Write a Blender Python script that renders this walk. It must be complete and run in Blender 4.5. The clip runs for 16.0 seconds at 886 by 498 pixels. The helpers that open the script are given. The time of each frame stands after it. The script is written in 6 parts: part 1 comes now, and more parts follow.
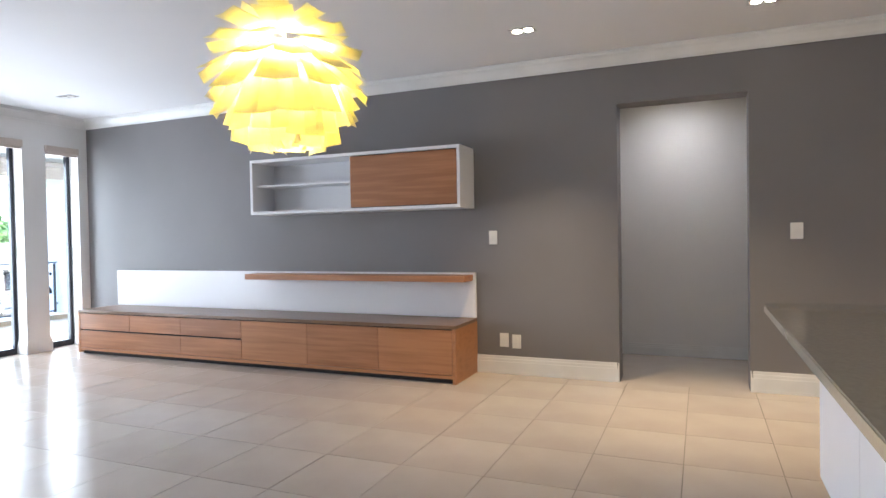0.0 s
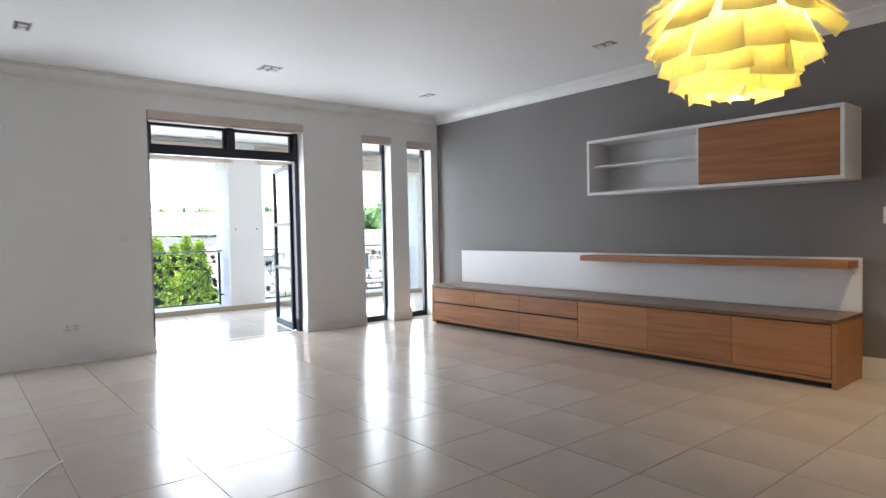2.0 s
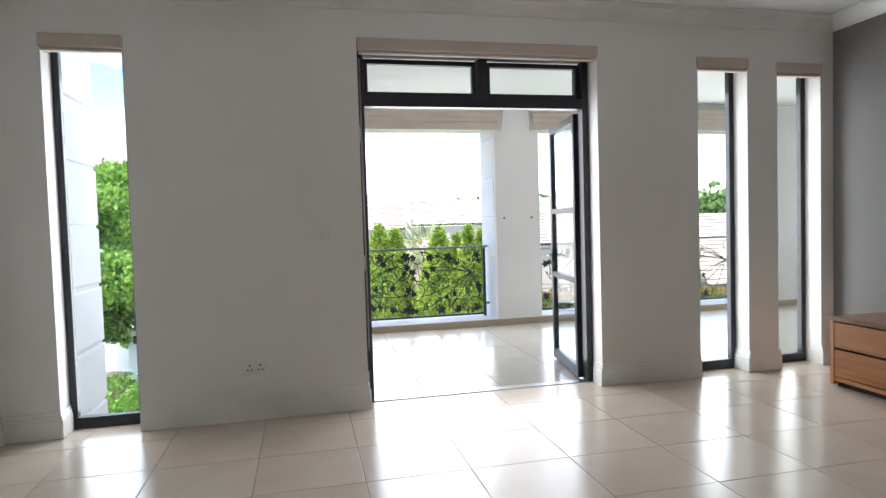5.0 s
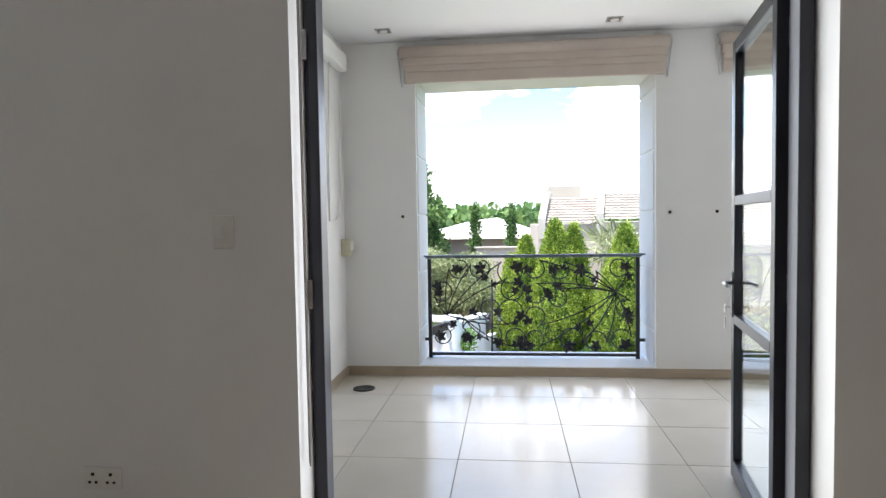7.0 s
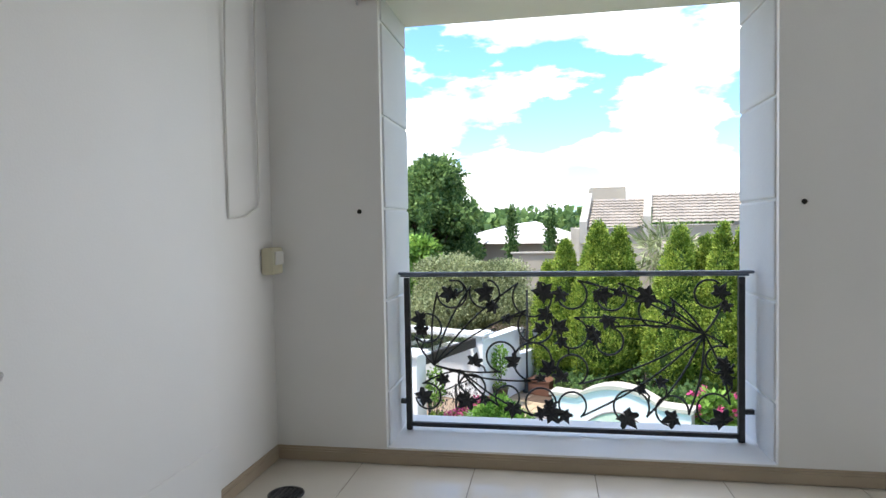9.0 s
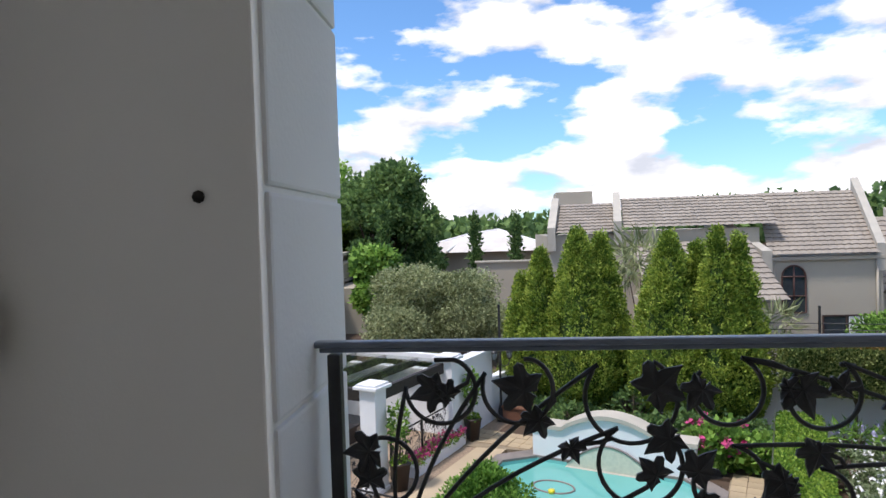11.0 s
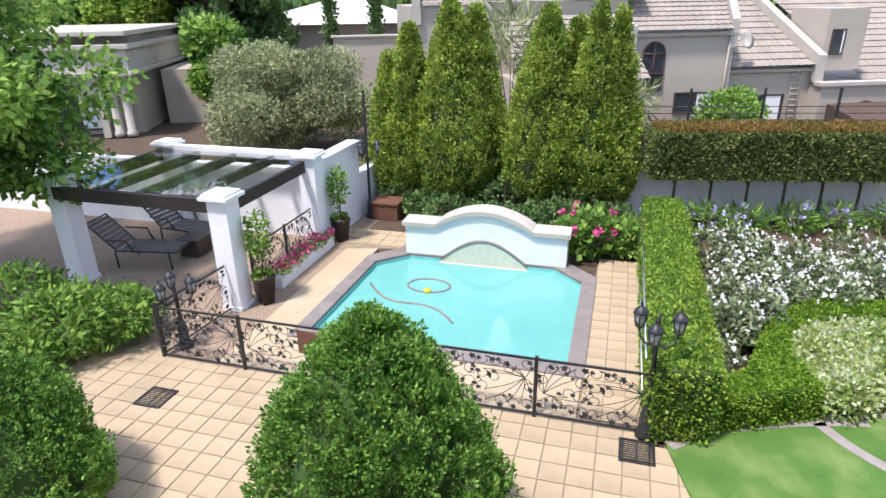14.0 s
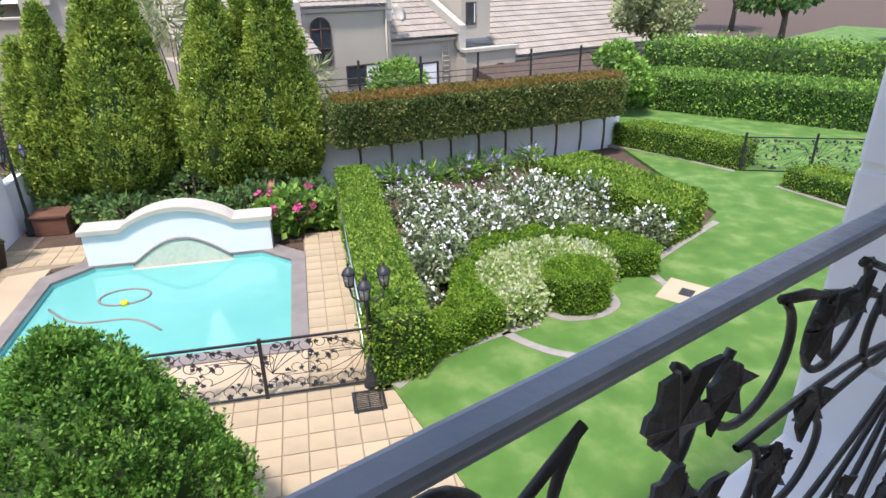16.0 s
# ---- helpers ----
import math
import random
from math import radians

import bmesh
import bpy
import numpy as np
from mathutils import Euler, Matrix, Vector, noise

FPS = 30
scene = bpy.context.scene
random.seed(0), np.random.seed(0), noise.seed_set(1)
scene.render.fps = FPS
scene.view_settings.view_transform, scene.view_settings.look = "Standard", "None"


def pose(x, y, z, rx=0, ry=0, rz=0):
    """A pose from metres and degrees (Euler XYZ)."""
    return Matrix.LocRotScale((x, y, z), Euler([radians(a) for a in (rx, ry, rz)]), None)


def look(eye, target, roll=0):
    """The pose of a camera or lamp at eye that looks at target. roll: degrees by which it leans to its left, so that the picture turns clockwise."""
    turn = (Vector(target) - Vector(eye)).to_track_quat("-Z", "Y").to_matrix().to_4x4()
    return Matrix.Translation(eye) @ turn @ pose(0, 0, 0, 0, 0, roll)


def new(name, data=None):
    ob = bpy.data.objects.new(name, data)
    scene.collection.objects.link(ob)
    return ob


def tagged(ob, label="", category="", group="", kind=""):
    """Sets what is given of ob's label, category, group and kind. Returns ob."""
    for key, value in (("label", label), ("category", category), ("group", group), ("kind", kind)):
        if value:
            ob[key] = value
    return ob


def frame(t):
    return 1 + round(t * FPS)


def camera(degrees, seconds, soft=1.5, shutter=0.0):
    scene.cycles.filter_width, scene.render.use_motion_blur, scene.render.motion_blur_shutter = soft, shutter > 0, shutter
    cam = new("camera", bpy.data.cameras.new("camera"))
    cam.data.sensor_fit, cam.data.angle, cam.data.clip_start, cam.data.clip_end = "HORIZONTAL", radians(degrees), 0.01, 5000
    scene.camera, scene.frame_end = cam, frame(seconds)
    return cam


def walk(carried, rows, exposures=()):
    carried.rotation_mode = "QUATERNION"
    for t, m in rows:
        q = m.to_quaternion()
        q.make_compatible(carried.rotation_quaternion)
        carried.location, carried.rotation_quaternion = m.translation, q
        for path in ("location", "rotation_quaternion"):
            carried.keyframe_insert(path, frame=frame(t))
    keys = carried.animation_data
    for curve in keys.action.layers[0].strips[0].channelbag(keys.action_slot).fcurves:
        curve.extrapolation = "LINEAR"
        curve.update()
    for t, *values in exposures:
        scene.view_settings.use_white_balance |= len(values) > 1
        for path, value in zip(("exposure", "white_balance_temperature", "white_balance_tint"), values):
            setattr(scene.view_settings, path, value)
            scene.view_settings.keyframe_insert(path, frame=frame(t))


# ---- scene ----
cam = camera(71.9, 16.0)
PATH = [
    (0, (0.298, 0.149, 1.303), (-0.479, 1.992, 1.264), -1.0),
    (0.5, (0.21, 0.106, 1.299), (-0.767, 1.85, 1.249), -1.2),
    (1, (0.144, 0.069, 1.288), (-1.036, 1.682, 1.228), -1.3),
    (1.5, (0.078, 0.074, 1.252), (-1.299, 1.523, 1.193), -1.2),
    (2, (-0.059, 0.044, 1.245), (-1.605, 1.311, 1.183), -1.2),
    (2.5, (-0.289, 0.044, 1.183), (-1.981, 1.11, 1.133), -1.2),
    (3, (-0.623, 0.188, 1.203), (-2.408, 1.089, 1.136), -1.3),
    (5.5, (-3.322, 1.696, 1.3), (-5.298, 1.989, 1.211), -1.5),
    (6, (-3.866, 2.017, 1.305), (-5.86, 2.133, 1.211), -1.2),
    (6.5, (-4.476, 2.236, 1.261), (-6.474, 2.206, 1.179), -1.1),
    (7, (-4.952, 2.505, 1.286), (-6.938, 2.291, 1.195), -0.9),
    (7.5, (-5.439, 2.652, 1.269), (-7.411, 2.323, 1.194), -0.9),
    (8, (-5.931, 2.695, 1.274), (-7.899, 2.347, 1.198), -1.0),
    (10.5, (-8.325, 2.323, 1.192), (-10.305, 2.045, 1.143), -1.7),
    (11, (-8.813, 2.238, 1.242), (-10.801, 2.027, 1.192), -1.8),
    (12, (-9.625, 2.108, 1.322), (-11.617, 2.02, 1.16), -1.3),
    (12.5, (-9.982, 2.0, 1.317), (-11.954, 1.955, 0.986), -1.0),
    (13, (-10.101, 2.029, 1.285), (-12.03, 2.024, 0.757), -1.1),
    (13.5, (-10.175, 2.073, 1.275), (-12.055, 2.143, 0.595), -1.2),
    (14, (-10.195, 2.078, 1.281), (-12.033, 2.29, 0.522), -1.0),
    (14.5, (-10.164, 2.051, 1.315), (-11.948, 2.482, 0.521), -0.4),
    (15, (-10.089, 2.042, 1.334), (-11.792, 2.701, 0.519), -0.4),
    (15.5, (-10.071, 2.05, 1.324), (-11.674, 2.913, 0.495), -0.3),
    (16, (-9.994, 2.105, 1.279), (-11.475, 3.16, 0.447), -0.7),
]
EXPOSURES = [(0.0, 3.3, 5750, 13), (0.5, 3.05, 5850, 13), (1.0, 2.85, 5950, 13), (2.5, 2.5, 6200, 12), (3.2, 2.4, 6300, 12), (5.5, 1.95, 6500, 12), (7.0, 1.7, 6500, 12), (8.2, 1.55, 6500, 10),
             (10.3, 0.4, 6500, 14), (12.0, 0.2, 6500, 16), (13.0, 0.2, 6500, 18), (14.0, 0.85, 6500, 18), (16.0, 0.85, 6500, 17)]
walk(cam, [(t, look(eye, target, roll)) for t, eye, target, roll in PATH], EXPOSURES)

# ---- world, sun ----
SUN_ELEV, SUN_AZ = 66.0, 305.0   # degrees; azimuth counted from +x towards +y


def build_world():
    w = bpy.data.worlds.new("sky")
    scene.world = w
    w.use_nodes = True
    nt = w.node_tree
    nt.nodes.clear()
    sky = nt.nodes.new("ShaderNodeTexSky")
    sky.sky_type = 'NISHITA'
    sky.sun_disc = False
    sky.sun_elevation = radians(SUN_ELEV)
    sky.sun_rotation = radians(90 - SUN_AZ)
    sky.air_density, sky.dust_density, sky.ozone_density = 1.0, 0.6, 2.0
    co = nt.nodes.new("ShaderNodeTexCoord")
    mp = nt.nodes.new("ShaderNodeMapping")
    mp.inputs["Scale"].default_value = (1.0, 1.0, 2.7)
    mp.inputs["Location"].default_value = (0.35, 0.1, 0.0)
    n = nt.nodes.new("ShaderNodeTexNoise")
    n.inputs["Scale"].default_value = 4.6
    n.inputs["Detail"].default_value = 9
    n.inputs["Roughness"].default_value = 0.52
    ramp = nt.nodes.new("ShaderNodeValToRGB")
    ramp.color_ramp.elements[0].position, ramp.color_ramp.elements[1].position = 0.475, 0.54
    shade = nt.nodes.new("ShaderNodeTexNoise")
    shade.inputs["Scale"].default_value = 9.0
    shade.inputs["Detail"].default_value = 6
    srmp = nt.nodes.new("ShaderNodeValToRGB")
    srmp.color_ramp.elements[0].position, srmp.color_ramp.elements[1].position = 0.35, 0.6
    srmp.color_ramp.elements[0].color = (4.2, 4.5, 5.0, 1)
    srmp.color_ramp.elements[1].color = (8.0, 8.0, 8.1, 1)
    mix = nt.nodes.new("ShaderNodeMix")
    mix.data_type = 'RGBA'
    bg = nt.nodes.new("ShaderNodeBackground")
    bg.inputs["Strength"].default_value = 0.15
    out = nt.nodes.new("ShaderNodeOutputWorld")
    L = nt.links.new
    L(co.outputs["Generated"], mp.inputs["Vector"])
    L(mp.outputs["Vector"], n.inputs["Vector"])
    L(mp.outputs["Vector"], shade.inputs["Vector"])
    sep = nt.nodes.new("ShaderNodeSeparateXYZ")
    L(co.outputs["Generated"], sep.inputs[0])
    low = nt.nodes.new("ShaderNodeMapRange")
    low.inputs["From Min"].default_value, low.inputs["From Max"].default_value = 0.04, 0.36
    low.inputs["To Min"].default_value, low.inputs["To Max"].default_value = 0.06, -0.03
    L(sep.outputs["Z"], low.inputs["Value"])
    add = nt.nodes.new("ShaderNodeMath")
    L(n.outputs["Fac"], add.inputs[0])
    L(low.outputs["Result"], add.inputs[1])
    L(add.outputs[0], ramp.inputs["Fac"])
    L(shade.outputs["Fac"], srmp.inputs["Fac"])
    L(ramp.outputs["Color"], mix.inputs["Factor"])
    tint = nt.nodes.new("ShaderNodeMix")
    tint.data_type, tint.blend_type = 'RGBA', 'MULTIPLY'
    tint.inputs["Factor"].default_value = 1.0
    tint.inputs["B"].default_value = (0.70, 1.0, 1.22, 1)
    L(sky.outputs["Color"], tint.inputs["A"])
    L(tint.outputs["Result"], mix.inputs["A"])
    L(srmp.outputs["Color"], mix.inputs["B"])
    L(mix.outputs["Result"], bg.inputs["Color"])
    L(bg.outputs["Background"], out.inputs["Surface"])


build_world()
sun = new("sun", bpy.data.lights.new("sun", 'SUN'))
sun.data.energy, sun.data.angle, sun.data.color = 3.3, radians(6.0), (1.0, 0.96, 0.9)
_e, _a = radians(SUN_ELEV), radians(SUN_AZ)
sun.matrix_world = look((0, 0, 0), (-math.cos(_e) * math.cos(_a), -math.cos(_e) * math.sin(_a), -math.sin(_e)))


def area_light(name, m, sx, sy, watts, color=(1, 1, 1)):
    d = bpy.data.lights.new(name, 'AREA')
    d.shape, d.size, d.size_y, d.energy, d.color = 'RECTANGLE', sx, sy, watts, color
    o = new(name, d)
    o.matrix_world = m
    return o


# the sky's light through the openings of the room
area_light("window_light", pose(-7.27, 2.68, 1.15, 90, 0, -90), 1.6, 2.0, 8.6, (0.93, 0.97, 1.0))
area_light("window_light", pose(-7.27, 0.05, 1.2, 90, 0, -90), 0.4, 2.2, 3.6, (0.93, 0.97, 1.0))
area_light("window_light", pose(-7.27, 4.62, 1.2, 90, 0, -90), 0.38, 2.2, 3.2, (0.93, 0.97, 1.0))
area_light("window_light", pose(-7.27, 5.34, 1.2, 90, 0, -90), 0.36, 2.2, 3.2, (0.93, 0.97, 1.0))


area_light("window_light", pose(-10.0, 2.71, 1.3, 90, 0, -90), 1.8, 2.1, 7.0, (0.97, 0.98, 1.0))
area_light("window_light", pose(-10.0, 5.87, 1.3, 90, 0, -90), 3.1, 2.1, 13, (0.97, 0.98, 1.0))


# ---- materials ----
def mat(name, c1, c2=None, rough=0.5, scale=4.0, bump=0.0, bscale=60.0, metal=0.0, c3=None, island=0.0, rand=0.0, spec=0.5, stretch=(1, 1, 1), trans=0.0, detail=5):
    """Two or three base colours mixed by noise at two scales, with a fine bump; rand and island vary the value by object or loose piece."""
    m = bpy.data.materials.new(name)
    m.use_nodes = True
    nt = m.node_tree
    p = nt.nodes["Principled BSDF"]
    L = nt.links.new
    p.inputs["Roughness"].default_value = rough
    p.inputs["Metallic"].default_value = metal
    p.inputs["Specular IOR Level"].default_value = spec
    c2 = c2 or tuple(v * 0.88 for v in c1)
    co = nt.nodes.new("ShaderNodeTexCoord")
    mp = nt.nodes.new("ShaderNodeMapping")
    mp.inputs["Scale"].default_value = stretch
    L(co.outputs["Object"], mp.inputs["Vector"])
    n = nt.nodes.new("ShaderNodeTexNoise")
    n.inputs["Scale"].default_value = scale
    n.inputs["Detail"].default_value = detail
    L(mp.outputs["Vector"], n.inputs["Vector"])
    r = nt.nodes.new("ShaderNodeValToRGB")
    r.color_ramp.elements[0].position, r.color_ramp.elements[1].position = 0.32, 0.68
    r.color_ramp.elements[0].color, r.color_ramp.elements[1].color = (*c1, 1), (*c2, 1)
    if c3:
        e = r.color_ramp.elements.new(0.5)
        e.color = (*c3, 1)
    col = r.outputs["Color"]
    fac = n.outputs["Fac"]
    if island or rand:
        src = nt.nodes.new("ShaderNodeNewGeometry").outputs["Random Per Island"] if island else nt.nodes.new("ShaderNodeObjectInfo").outputs["Random"]
        amt = island or rand
        ma = nt.nodes.new("ShaderNodeMath")
        ma.operation = 'MULTIPLY_ADD'
        ma.inputs[1].default_value, ma.inputs[2].default_value = amt, -amt / 2
        ad = nt.nodes.new("ShaderNodeMath")
        L(src, ma.inputs[0])
        L(ma.outputs[0], ad.inputs[0])
        L(fac, ad.inputs[1])
        fac = ad.outputs[0]
    L(fac, r.inputs["Fac"])
    L(col, p.inputs["Base Color"])
    if bump:
        b = nt.nodes.new("ShaderNodeBump")
        b.inputs["Strength"].default_value = bump
        b.inputs["Distance"].default_value = 0.01
        n2 = nt.nodes.new("ShaderNodeTexNoise")
        n2.inputs["Scale"].default_value = bscale
        n2.inputs["Detail"].default_value = 4
        L(mp.outputs["Vector"], n2.inputs["Vector"])
        L(n2.outputs["Fac"], b.inputs["Height"])
        L(b.outputs["Normal"], p.inputs["Normal"])
    if trans:
        p.inputs["Transmission Weight"].default_value = trans
    return m


def leaf_mat(name, dark, mid, light, scale=1.2, island=0.5):
    m = mat(name, dark, light, 0.6, scale, c3=mid, island=island, spec=0.25)
    nt = m.node_tree
    p = nt.nodes["Principled BSDF"]
    tr = nt.nodes.new("ShaderNodeBsdfTranslucent")
    mx = nt.nodes.new("ShaderNodeMixShader")
    mx.inputs[0].default_value = 0.38
    src = p.inputs["Base Color"].links[0].from_socket
    nt.links.new(src, tr.inputs["Color"])
    nt.links.new(p.outputs[0], mx.inputs[1])
    nt.links.new(tr.outputs[0], mx.inputs[2])
    nt.links.new(mx.outputs[0], nt.nodes["Material Output"].inputs["Surface"])
    return m


def emit_mat(name, color, strength):
    m = bpy.data.materials.new(name)
    m.use_nodes = True
    p = m.node_tree.nodes["Principled BSDF"]
    p.inputs["Base Color"].default_value = (*color, 1)
    p.inputs["Emission Color"].default_value = (*color, 1)
    p.inputs["Emission Strength"].default_value = strength
    return m


def glass_mat():
    m = bpy.data.materials.new("window_glass")
    m.use_nodes = True
    nt = m.node_tree
    nt.nodes.clear()
    out = nt.nodes.new("ShaderNodeOutputMaterial")
    tr = nt.nodes.new("ShaderNodeBsdfTransparent")
    tr.inputs["Color"].default_value = (0.93, 0.95, 0.94, 1)
    gl = nt.nodes.new("ShaderNodeBsdfGlossy")
    gl.inputs["Roughness"].default_value = 0.02
    lw = nt.nodes.new("ShaderNodeLayerWeight")
    lw.inputs["Blend"].default_value = 0.5
    pw = nt.nodes.new("ShaderNodeMath")
    pw.operation = 'POWER'
    pw.inputs[1].default_value = 4.5
    nt.links.new(lw.outputs["Facing"], pw.inputs[0])
    fr = nt.nodes.new("ShaderNodeMath")
    fr.operation = 'MULTIPLY_ADD'
    fr.inputs[1].default_value, fr.inputs[2].default_value = 0.55, 0.03
    nt.links.new(pw.outputs[0], fr.inputs[0])
    mx = nt.nodes.new("ShaderNodeMixShader")
    nt.links.new(fr.outputs[0], mx.inputs[0])
    nt.links.new(tr.outputs[0], mx.inputs[1])
    nt.links.new(gl.outputs[0], mx.inputs[2])
    nt.links.new(mx.outputs[0], out.inputs["Surface"])
    return m


